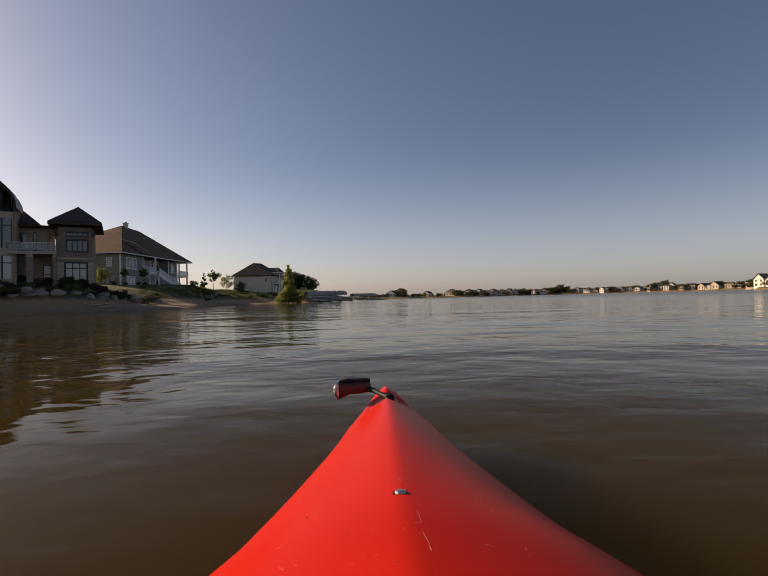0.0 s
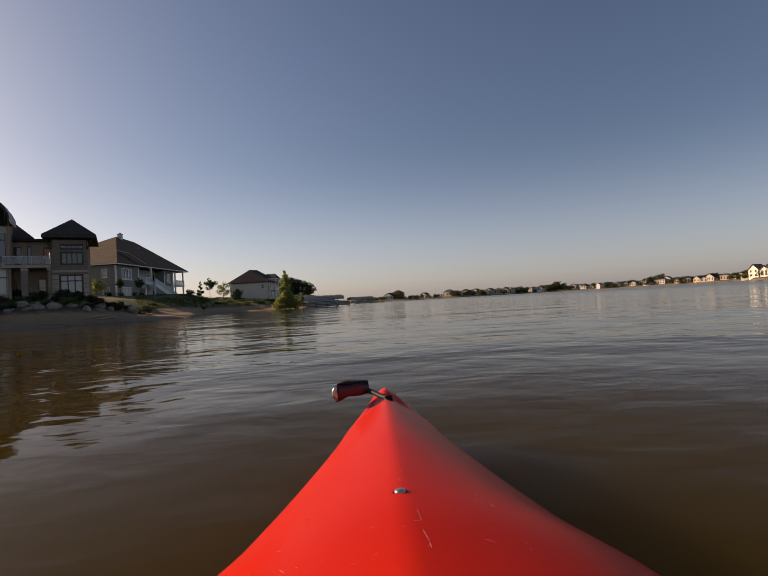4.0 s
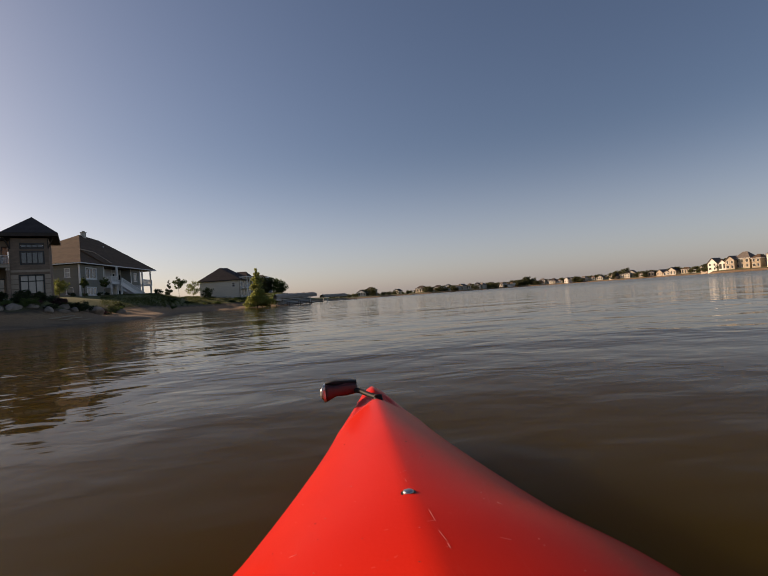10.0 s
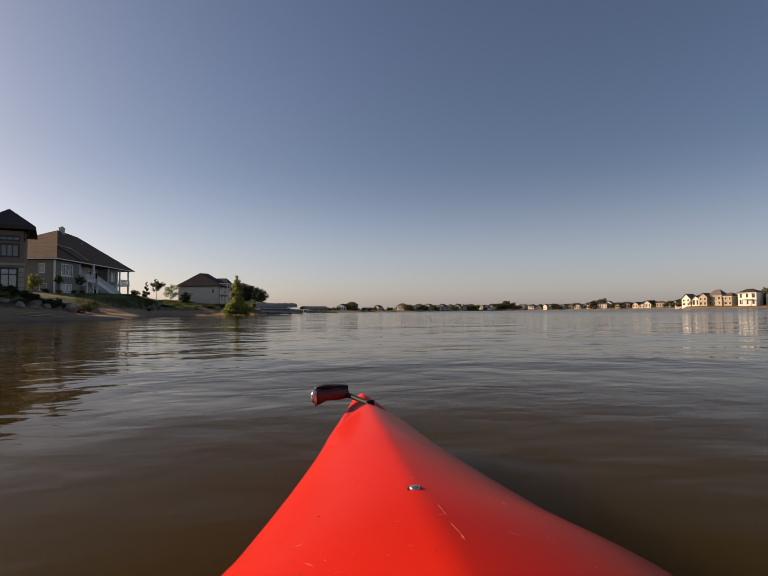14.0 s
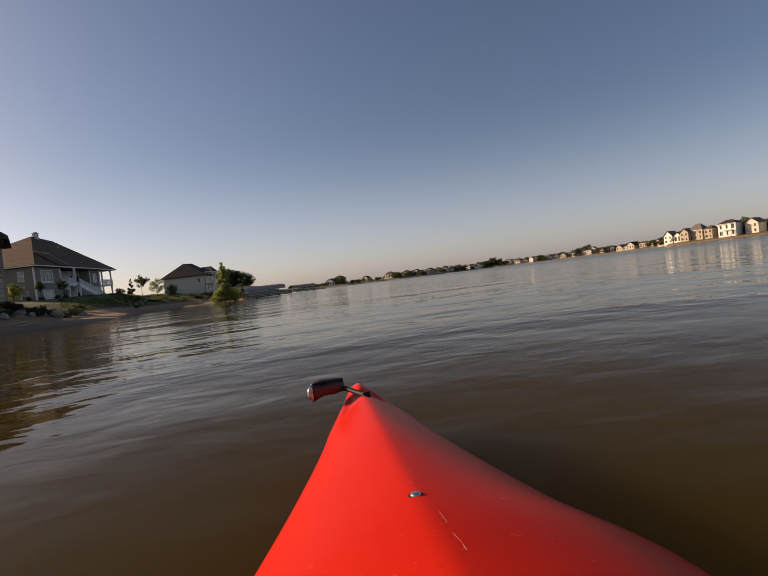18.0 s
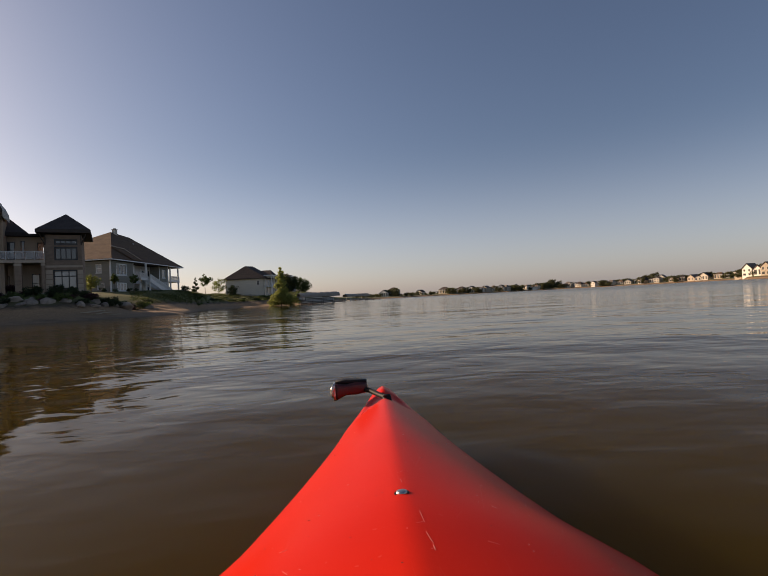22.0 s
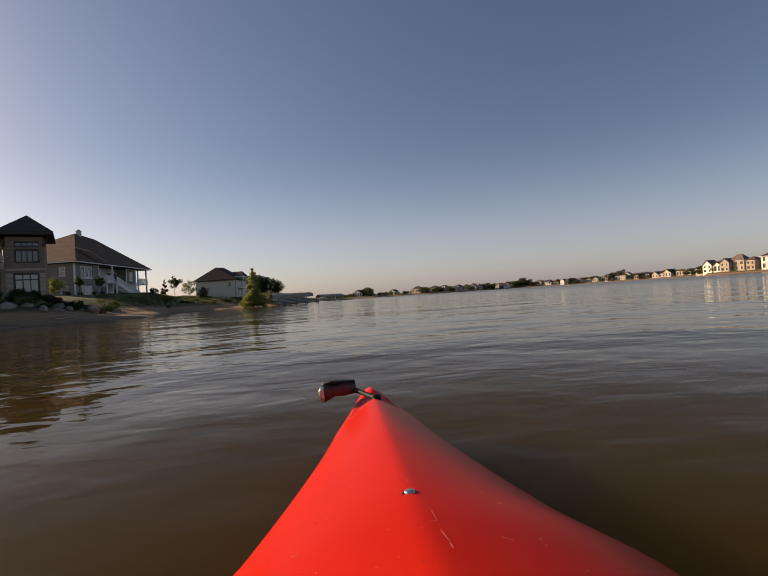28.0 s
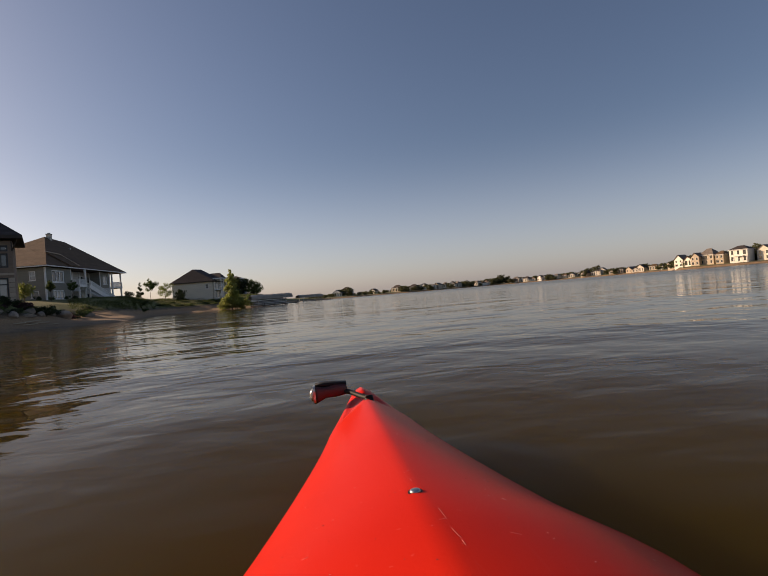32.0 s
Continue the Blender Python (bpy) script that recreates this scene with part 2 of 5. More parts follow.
def ground_material():
    """Wet sand at the edge, dry sand above it, then soil and mown grass higher up the bank."""
    m = bpy.data.materials.new("shore_ground")
    m.use_nodes = True
    n, l = m.node_tree.nodes, m.node_tree.links
    b = n["Principled BSDF"]
    b.inputs["Roughness"].default_value = 0.95
    geo = n.new("ShaderNodeNewGeometry")
    sep = n.new("ShaderNodeSeparateXYZ")
    l.new(geo.outputs["Position"], sep.inputs[0])
    big, mid, fine = [n.new("ShaderNodeTexNoise") for _ in range(3)]
    for nz, s in ((big, 0.12), (mid, 0.9), (fine, 9.0)):
        nz.inputs["Scale"].default_value = s
        nz.inputs["Detail"].default_value = 5
        l.new(geo.outputs["Position"], nz.inputs["Vector"])
    hgt = n.new("ShaderNodeMath")
    hgt.operation = "MULTIPLY_ADD"
    hgt.inputs[1].default_value, hgt.inputs[2].default_value = 0.9, -0.45
    l.new(mid.outputs[0], hgt.inputs[0])
    tot = n.new("ShaderNodeMath")
    l.new(hgt.outputs[0], tot.inputs[0])
    l.new(sep.outputs["Z"], tot.inputs[1])
    ramp = n.new("ShaderNodeValToRGB")
    mr = n.new("ShaderNodeMapRange")
    mr.inputs["From Min"].default_value, mr.inputs["From Max"].default_value = -0.5, 3.5
    l.new(tot.outputs[0], mr.inputs["Value"])
    l.new(mr.outputs[0], ramp.inputs[0])
    e = ramp.color_ramp.elements
    e[0].position, e[0].color = 0.10, (0.11, 0.075, 0.045, 1)
    e[1].position, e[1].color = 0.9, (0.10, 0.11, 0.03, 1)
    for p, c in ((0.17, (0.23, 0.15, 0.085, 1)), (0.36, (0.34, 0.21, 0.11, 1)), (0.45, (0.085, 0.06, 0.035, 1)), (0.60, (0.12, 0.14, 0.034, 1))):
        k = e.new(p)
        k.color = c
    mx = n.new("ShaderNodeMix")
    mx.data_type = "RGBA"
    mx.blend_type = "MULTIPLY"
    mx.inputs[0].default_value = 0.7
    cr = n.new("ShaderNodeValToRGB")
    cr.color_ramp.elements[0].color, cr.color_ramp.elements[1].color = (0.55, 0.52, 0.48, 1), (1.15, 1.15, 1.1, 1)
    cr.color_ramp.elements[0].position, cr.color_ramp.elements[1].position = 0.3, 0.7
    l.new(fine.outputs[0], cr.inputs[0])
    l.new(ramp.outputs[0], mx.inputs[6])
    l.new(cr.outputs[0], mx.inputs[7])
    l.new(mx.outputs[2], b.inputs["Base Color"])
    bp = n.new("ShaderNodeBump")
    bp.inputs["Strength"].default_value, bp.inputs["Distance"].default_value = 0.9, 0.12
    l.new(mid.outputs[0], bp.inputs["Height"])
    bp2 = n.new("ShaderNodeBump")
    bp2.inputs["Strength"].default_value, bp2.inputs["Distance"].default_value = 0.6, 0.04
    l.new(fine.outputs[0], bp2.inputs["Height"])
    l.new(bp.outputs[0], bp2.inputs["Normal"])
    l.new(bp2.outputs[0], b.inputs["Normal"])
    return m


def water_material():
    """Murky brown lake with long low swell and small ripples."""
    m = bpy.data.materials.new("murky_lake_water")
    m.use_nodes = True
    n, l = m.node_tree.nodes, m.node_tree.links
    b = n["Principled BSDF"]
    b.inputs["IOR"].default_value = 1.333
    b.inputs["Specular IOR Level"].default_value = 0.052
    b.subsurface_method = "BURLEY"
    b.inputs["Subsurface Weight"].default_value = 1.0
    b.inputs["Subsurface Radius"].default_value = (1.0, 0.8, 0.5)
    b.inputs["Subsurface Scale"].default_value = 1.6
    geo = n.new("ShaderNodeNewGeometry")
    prev = None
    for kind, ang, sx, sy, scale, strength, dist in (("n", 8, 0.22, 1.0, 0.16, 1.0, 0.135), ("n", 22, 0.75, 1.0, 0.62, 1.0, 0.046), ("n", -24, 0.85, 1.0, 2.5, 1.0, 0.0185), ("n", 14, 0.55, 1.0, 6.0, 1.0, 0.0050)):
        mp = n.new("ShaderNodeMapping")
        mp.inputs["Rotation"].default_value = (0, 0, radians(ang))
        mp.inputs["Scale"].default_value = (sx, sy, 1)
        l.new(geo.outputs["Position"], mp.inputs["Vector"])
        nz = n.new("ShaderNodeTexNoise")
        nz.inputs["Scale"].default_value = scale
        nz.inputs["Detail"].default_value = 2.0
        nz.inputs["Roughness"].default_value = 0.45
        nz.inputs["Distortion"].default_value = 0.4
        l.new(mp.outputs[0], nz.inputs["Vector"])
        bp = n.new("ShaderNodeBump")
        bp.inputs["Strength"].default_value, bp.inputs["Distance"].default_value = strength, dist
        l.new(nz.outputs[0], bp.inputs["Height"])
        if scale > 1:
            calm = n.new("ShaderNodeTexNoise")
            calm.inputs["Scale"].default_value = 0.11 * scale
            calm.inputs["Detail"].default_value = 1.0
            l.new(mp.outputs[0], calm.inputs["Vector"])
            rg_ = n.new("ShaderNodeMapRange")
            rg_.inputs["From Min"].default_value, rg_.inputs["From Max"].default_value = 0.36, 0.62
            rg_.inputs["To Min"].default_value, rg_.inputs["To Max"].default_value = 0.3, 1.0
            l.new(calm.outputs[0], rg_.inputs["Value"])
            l.new(rg_.outputs[0], bp.inputs["Strength"])
        if prev:
            l.new(prev.outputs[0], bp.inputs["Normal"])
        prev = bp
    l.new(prev.outputs[0], b.inputs["Normal"])
    # sheltered and glassy by the near bank, wind-ruffled on the open lake
    vl, wr_ = n.new("ShaderNodeVectorMath"), n.new("ShaderNodeMapRange")
    vl.operation = "DOT_PRODUCT"
    vl.inputs[1].default_value = (1.0, 0.15, 0.0)
    l.new(geo.outputs["Position"], vl.inputs[0])
    wr_.inputs["From Min"].default_value, wr_.inputs["From Max"].default_value = -3, 60
    wr_.inputs["To Min"].default_value, wr_.inputs["To Max"].default_value = 0.05, 0.20
    l.new(vl.outputs["Value"], wr_.inputs["Value"])
    l.new(wr_.outputs[0], b.inputs["Roughness"])
    nz = n.new("ShaderNodeTexNoise")
    nz.inputs["Scale"].default_value = 0.35
    l.new(geo.outputs["Position"], nz.inputs["Vector"])
    mx = n.new("ShaderNodeMix")
    mx.data_type = "RGBA"
    mx.inputs[6].default_value, mx.inputs[7].default_value = (0.0455, 0.0285, 0.0022, 1), (0.056, 0.0355, 0.0030, 1)
    l.new(nz.outputs[0], mx.inputs[0])
    l.new(mx.outputs[2], b.inputs["Base Color"])
    return m


def kayak_material():
    """Rotomoulded red polyethylene, a little chalky, with scratches and grit."""
    m = bpy.data.materials.new("red_polyethylene")
    m.use_nodes = True
    n, l = m.node_tree.nodes, m.node_tree.links
    b = n["Principled BSDF"]
    tc = n.new("ShaderNodeTexCoord")
    big, fine, spots = [n.new("ShaderNodeTexNoise") for _ in range(3)]
    for nz, s in ((big, 3.0), (fine, 160.0), (spots, 60.0)):
        nz.inputs["Scale"].default_value = s
        nz.inputs["Detail"].default_value = 4
        l.new(tc.outputs["Object"], nz.inputs["Vector"])
    mp = n.new("ShaderNodeMapping")
    mp.inputs["Rotation"].default_value = (0, 0, 0.6)
    mp.inputs["Scale"].default_value = (22, 1.2, 4)
    l.new(tc.outputs["Object"], mp.inputs["Vector"])
    scr = n.new("ShaderNodeTexVoronoi")
    scr.feature = "DISTANCE_TO_EDGE"
    scr.inputs["Scale"].default_value = 1.6
    l.new(mp.outputs[0], scr.inputs["Vector"])
    base = n.new("ShaderNodeMix")
    base.data_type = "RGBA"
    base.inputs[6].default_value, base.inputs[7].default_value = (0.58, 0.0185, 0.0095, 1), (0.71, 0.028, 0.0125, 1)
    l.new(big.outputs[0], base.inputs[0])
    thr = n.new("ShaderNodeMapRange")
    thr.inputs["From Min"].default_value, thr.inputs["From Max"].default_value = 0.007, 0.0
    thr.inputs["To Max"].default_value = 0.07
    l.new(scr.outputs["Distance"], thr.inputs["Value"])
    gate = n.new("ShaderNodeMapRange")
    gate.inputs["From Min"].default_value, gate.inputs["From Max"].default_value = 0.52, 0.62
    l.new(big.outputs[0], gate.inputs["Value"])
    mu = n.new("ShaderNodeMath")
    mu.operation = "MULTIPLY"
    l.new(thr.outputs[0], mu.inputs[0])
    l.new(gate.outputs[0], mu.inputs[1])
    sp = n.new("ShaderNodeMapRange")
    sp.inputs["From Min"].default_value, sp.inputs["From Max"].default_value = 0.70, 0.74
    sp.inputs["To Max"].default_value = 0.10
    l.new(spots.outputs[0], sp.inputs["Value"])
    mxm = n.new("ShaderNodeMath")
    mxm.operation = "MAXIMUM"
    l.new(mu.outputs[0], mxm.inputs[0])
    l.new(sp.outputs[0], mxm.inputs[1])
    worn = n.new("ShaderNodeMix")
    worn.data_type = "RGBA"
    worn.inputs[7].default_value = (0.75, 0.30, 0.25, 1)
    l.new(mxm.outputs[0], worn.inputs[0])
    l.new(base.outputs[2], worn.inputs[6])
    l.new(worn.outputs[2], b.inputs["Base Color"])
    b.inputs["Roughness"].default_value = 0.24
    b.inputs["Specular IOR Level"].default_value = 0.016
    bp = n.new("ShaderNodeBump")
    bp.inputs["Strength"].default_value, bp.inputs["Distance"].default_value = 0.12, 0.002
    l.new(fine.outputs[0], bp.inputs["Height"])
    l.new(bp.outputs[0], b.inputs["Normal"])
    return m


# ---- building helpers ----
def part(name, bm, material, parent=None, label="", smooth=False):
    """Links a bmesh as one mesh object under a thing or a part."""
    me = bpy.data.meshes.new(name)
    if smooth:
        for fc in bm.faces:
            fc.smooth = True
    bm.to_mesh(me)
    bm.free()
    me.materials.append(material)
    ob = new(name, me)
    if parent:
        ob.parent = parent
    if label:
        ob["label"] = label
    return ob


def thing(name, m, label, category, group="", kind=""):
    e = new(name)
    e.matrix_basis = m
    return tagged(e, label, category, group, kind)


def hexa(bm, p):
    """A block from its eight corners: the four below, then the four above, each counter-clockwise."""
    v = [bm.verts.new(q) for q in p]
    for f in ((3, 2, 1, 0), (4, 5, 6, 7), (0, 1, 5, 4), (1, 2, 6, 5), (2, 3, 7, 6), (3, 0, 4, 7)):
        bm.faces.new([v[i] for i in f])


def add_box(bm, x0, y0, z0, x1, y1, z1):
    hexa(bm, [(x0, y0, z0), (x1, y0, z0), (x1, y1, z0), (x0, y1, z0), (x0, y0, z1), (x1, y0, z1), (x1, y1, z1), (x0, y1, z1)])


def boxes(*bs):
    bm = bmesh.new()
    for b in bs:
        add_box(bm, *b)
    return bm


def beam(bm, a, b, w, h=None):
    """A square bar from a to b."""
    a, b = Vector(a), Vector(b)
    d = (b - a).normalized()
    s = d.cross(Vector((0, 0, 1)))
    s = s.normalized() if s.length > 1e-4 else Vector((1, 0, 0))
    u = s.cross(d)
    h = h or w
    q = [(-1, -1), (1, -1), (1, 1), (-1, 1)]
    hexa(bm, [a + s * (i * w / 2) + u * (j * h / 2) for i, j in q] + [b + s * (i * w / 2) + u * (j * h / 2) for i, j in q])
    bmesh.ops.recalc_face_normals(bm, faces=bm.faces)


def tube(bm, pts, radii, sides=8, cap=True):
    """A round bar along points, with a radius at each."""
    rings = []
    for i, p in enumerate(pts):
        p = Vector(p)
        d = (Vector(pts[min(i + 1, len(pts) - 1)]) - Vector(pts[max(i - 1, 0)])).normalized()
        s = d.cross(Vector((0.13, 0.31, 0.94))).normalized()
        u = d.cross(s)
        rings.append([bm.verts.new(p + (s * math.cos(a) + u * math.sin(a)) * radii[i]) for a in [k * 2 * math.pi / sides for k in range(sides)]])
    for r0, r1 in zip(rings, rings[1:]):
        for k in range(sides):
            bm.faces.new((r0[k], r0[(k + 1) % sides], r1[(k + 1) % sides], r1[k]))
    if cap:
        bm.faces.new(rings[0][::-1])
        bm.faces.new(rings[-1])


def slab(bm, poly, thick):
    """A plate of some thickness under a polygon given in order."""
    top = [bm.verts.new(p) for p in poly]
    low = [bm.verts.new((p[0], p[1], p[2] - thick)) for p in poly]
    bm.faces.new(top)
    bm.faces.new(low[::-1])
    for i in range(len(poly)):
        j = (i + 1) % len(poly)
        bm.faces.new((top[i], low[i], low[j], top[j]))


def wall_bm(length, z0, z1, thick, holes):
    """A wall along x from 0 to length, its face at y = 0 and its back at y = thick, with rectangular openings (x0, z0, x1, z1)."""
    xs = sorted({0.0, length, *[h[0] for h in holes], *[h[2] for h in holes]})
    zs = sorted({z0, z1, *[h[1] for h in holes], *[h[3] for h in holes]})
    bm = bmesh.new()

    def solid(i, j):
        if i < 0 or j < 0 or i >= len(xs) - 1 or j >= len(zs) - 1:
            return False
        cx, cz = (xs[i] + xs[i + 1]) / 2, (zs[j] + zs[j + 1]) / 2
        return not any(h[0] < cx < h[2] and h[1] < cz < h[3] for h in holes)

    def quad(*p):
        bm.faces.new([bm.verts.new(q) for q in p])
    for i in range(len(xs) - 1):
        for j in range(len(zs) - 1):
            if not solid(i, j):
                continue
            a, b, c, d = xs[i], xs[i + 1], zs[j], zs[j + 1]
            quad((a, 0, c), (b, 0, c), (b, 0, d), (a, 0, d))
            quad((b, thick, c), (a, thick, c), (a, thick, d), (b, thick, d))
            if not solid(i - 1, j):
                quad((a, thick, c), (a, 0, c), (a, 0, d), (a, thick, d))
            if not solid(i + 1, j):
                quad((b, 0, c), (b, thick, c), (b, thick, d), (b, 0, d))
            if not solid(i, j - 1):
                quad((a, thick, c), (b, thick, c), (b, 0, c), (a, 0, c))
            if not solid(i, j + 1):
                quad((a, 0, d), (b, 0, d), (b, thick, d), (a, thick, d))
    return bm


def at(ob, m):
    ob.matrix_basis = m
    return ob


def window(parent, m, w, h, cols=2, rows=1, frame_mat=None, pane_mat=None, bar=0.07, transom=0.0, name="window", sill=True):
    """A window in the plane y = 0 of m, its lower left corner at the origin, standing in its opening: frame, panes, sill."""
    fm = frame_mat or DARK_FRAME
    gm = pane_mat or GLASS
    bm = boxes((0, -0.03, 0, w, 0.08, bar), (0, -0.03, h - bar, w, 0.08, h), (0, -0.03, bar, bar, 0.08, h - bar), (w - bar, -0.03, bar, w, 0.08, h - bar))
    iw, ih = w - 2 * bar, h - 2 * bar
    bars = []
    zs = [bar + ih * k / rows for k in range(rows + 1)]
    if transom:
        zs = [bar, h - bar - transom, h - bar]
    for z in zs[1:-1]:
        bars.append((bar, -0.02, z - bar * 0.4, w - bar, 0.07, z + bar * 0.4))
    xs = [bar + iw * k / cols for k in range(cols + 1)]
    for x in xs[1:-1]:
        bars.append((x - bar * 0.4, -0.025, bar, x + bar * 0.4, 0.075, h - bar))
    fr = at(part(name, bm, fm, parent), m)
    for q in bars:
        part("glazing_bar", boxes(q), fm, fr)
    for x0, x1 in zip(xs, xs[1:]):
        for z0, z1 in zip(zs, zs[1:]):
            part("pane", boxes((x0 + bar * 0.3, 0.02, z0 + bar * 0.3, x1 - bar * 0.3, 0.035, z1 - bar * 0.3)), gm, fr)
    if sill:
        part("window_sill", boxes((-0.06, -0.09, -0.08, w + 0.06, 0.05, -0.005)), fm, fr)
    return fr


def leaf_cloud(bm, pts, size, rnd, flat=0.35):
    """Small pointed leaves at the places given."""
    for p, s in pts:
        d = Vector((rnd.gauss(0, 1), rnd.gauss(0, 1), rnd.gauss(0, 1) * flat)).normalized()
        up = Vector((rnd.gauss(0, 1), rnd.gauss(0, 1), rnd.gauss(0, 1))).normalized()
        w = d.cross(up).normalized() * size * s * 0.42
        a = Vector(p)
        ln = d * size * s
        v = [bm.verts.new(a - ln * 0.5), bm.verts.new(a + w), bm.verts.new(a + ln * 0.5), bm.verts.new(a - w)]
        bm.faces.new(v)


def plant(name, label, category, place, height, width, leaves, leaf_size, material, seed, shape="round", trunk=0.25, trunk_r=0.06, group=""):
    """A tree or a shrub: tapered trunk, limbs and a crown of many single leaves in uneven tufts, with gaps."""
    rnd = random.Random(seed)
    e = thing(name, pose(*place, 0, 0, rnd.uniform(0, 360)), label, category, group)
    bm = bmesh.new()
    lean = (rnd.uniform(-0.04, 0.04) * height, rnd.uniform(-0.04, 0.04) * height)
    n = 6
    tube(bm, [(lean[0] * (k / n) ** 2, lean[1] * (k / n) ** 2, -0.15 + (height * 0.93 + 0.15) * k / n) for k in range(n + 1)], [trunk_r * (1 - 0.85 * k / n) for k in range(n + 1)], 7)
    tufts = []
    limbs = 30 if leaves > 8000 else 16 if leaves > 1500 else 9
    for k in range(limbs):
        u = (k + rnd.random()) / limbs
        z0 = height * (trunk + (0.92 - trunk) * u)
        if shape == "cone":
            r = width * 0.5 * (1.08 - u) ** 0.75
        elif shape == "column":
            r = width * 0.5 * (math.sin(math.pi * min(1, 0.22 + u * 0.8)) ** 0.6)
        else:
            r = width * 0.5 * math.sqrt(max(0.05, 1 - (2 * u - 0.85) ** 2))
        a = k * 2.4 + rnd.uniform(-0.5, 0.5)
        r *= rnd.uniform(0.7, 1.1)
        tip = Vector((math.cos(a) * r + lean[0] * u, math.sin(a) * r + lean[1] * u, z0 + r * rnd.uniform(0.05, 0.5)))
        root = Vector((lean[0] * u * u, lean[1] * u * u, z0 * 0.9))
        tube(bm, [root, root.lerp(tip, 0.5) + Vector((0, 0, 0.05 * r)), tip], [trunk_r * 0.4 * (1.1 - u), trunk_r * 0.25 * (1.1 - u), trunk_r * 0.08], 5, False)
        for q in (0.45, 0.75, 1.0):
            tufts.append((root.lerp(tip, q), r * rnd.uniform(0.28, 0.5) + 0.04 * width))
    tufts.append((Vector((lean[0], lean[1], height * 0.95)), width * 0.1))
    part("trunk", bm, BARK, e)
    tot = sum(t[1] ** 2 for t in tufts)
    bm = bmesh.new()
    for c, r in tufts:
        pts = []
        for _ in range(max(6, int(leaves * r * r / tot))):
            d = Vector((rnd.gauss(0, 1), rnd.gauss(0, 1), rnd.gauss(0, 0.8))).normalized() * r * rnd.random() ** 0.4
            p = c + d
            if p.z < height * trunk * 0.35:
                continue
            pts.append((p, rnd.uniform(0.6, 1.3)))
        leaf_cloud(bm, pts, leaf_size, rnd)
    part("crown", bm, material, e)
    return e


# ---- the lie of the land ----
SHORE_B = [-180, -150, -120, -90, -60, -45, -38, -36, -32.4, -28, -24.4, -22.5, -21, -20.2, -19.4, -18.4, -15.9, -12.6, -9.3, -7.1, -5.2, -3.6, -1.5, 0, 5, 10, 15, 20, 25, 30, 35, 37.2, 37.8, 39, 43, 50, 70, 90, 140, 180]
SHORE_R = [600, 60, 34, 30, 34, 39, 43, 41.5, 42, 45, 46, 48, 52, 58, 72, 90, 105, 114, 117, 120, 190, 300, 450, 540, 600, 640, 680, 760, 740, 680, 610, 580, 385, 365, 345, 340, 380, 460, 700, 600]


def shore(b):
    """How far off the waterline lies, by bearing in degrees from +y towards +x."""
    return float(np.interp(b, SHORE_B, SHORE_R))


def ground_z(x, y):
    b = math.degrees(math.atan2(x, y))
    d = math.hypot(x, y) - shore(b)
    near = float(np.interp(d, [-60, -4, 0, 2.5, 5, 8, 12, 16, 28, 60, 300], [-2.5, -0.35, 0, 0.42, 1.2, 2.15, 2.5, 2.7, 3.35, 3.7, 4.5]))
    mid = float(np.interp(d, [-60, -4, 0, 4, 8, 10, 14, 25, 45, 70, 300], [-2.5, -0.3, 0, 0.25, 0.6, 1.35, 1.75, 2.7, 4.1, 4.7, 5.6]))
    away = float(np.interp(d, [-60, -5, 0, 1.5, 4, 12, 40, 150, 500], [-2.5, -0.4, 0, 0.40, 0.85, 1.8, 2.4, 3.0, 6.0]))
    w1 = float(np.interp(b, [-180, -150, -23.5, -20], [0, 1, 1, 0]))
    w3 = float(np.interp(b, [-8, -4], [0, 1])) if b > -20 else (1 - w1 if b < -100 else 0)
    land = near * w1 + away * w3 + mid * max(0, 1 - w1 - w3)
    # the low sand spit between the boulder bank and the grassy shore
    spit = float(np.interp(d, [-60, -4, 0, 4, 14, 18, 24, 31, 45, 300], [-2.5, -0.25, 0, 0.22, 0.55, 1.1, 2.4, 3.2, 4.0, 5.2]))
    w4 = float(np.interp(b, [-31.0, -25.6, -19.5, -17.5], [0, 1, 1, 0]))
    return land * (1 - w4) + spit * w4


def polar_sheet(name, bearings, radii, height, material):
    verts, faces = [(0, 0, height(0, 0.001))], []
    nb = len(bearings)
    for r in radii:
        for b in bearings:
            x, y = r * math.sin(radians(b)), r * math.cos(radians(b))
            verts.append((x, y, height(x, y)))
    for k in range(nb):
        faces.append((0, 1 + (k + 1) % nb, 1 + k))
    for i in range(len(radii) - 1):
        for k in range(nb):
            a, b_ = 1 + i * nb + k, 1 + i * nb + (k + 1) % nb
            faces.append((a, b_, b_ + nb, a + nb))
    me = bpy.data.meshes.new(name)
    me.from_pydata(verts, [], faces)
    me.materials.append(material)
    ob = new(name, me)
    bm = bmesh.new()
    bm.from_mesh(me)
    bmesh.ops.recalc_face_normals(bm, faces=bm.faces)
    if bm.faces[len(bm.faces) // 2].normal.z < 0:
        bmesh.ops.reverse_faces(bm, faces=bm.faces)
    for fc in bm.faces:
        fc.smooth = True
    bm.to_mesh(me)
    bm.free()
    return ob


bearings = [-180 + k * 5 for k in range(24)] + [-60 + k * 0.5 for k in range(120)] + [k * 1.0 for k in range(60)] + [60 + k * 5 for k in range(24)]
rng = [4, 12, 20, 24] + [26 + k * 1.2 for k in range(50)] + [88 + k * 2.5 for k in range(30)] + [165 + k * 9 for k in range(60)] + [720, 740, 760, 780, 800, 830, 1100, 1600, 2500, 4500]


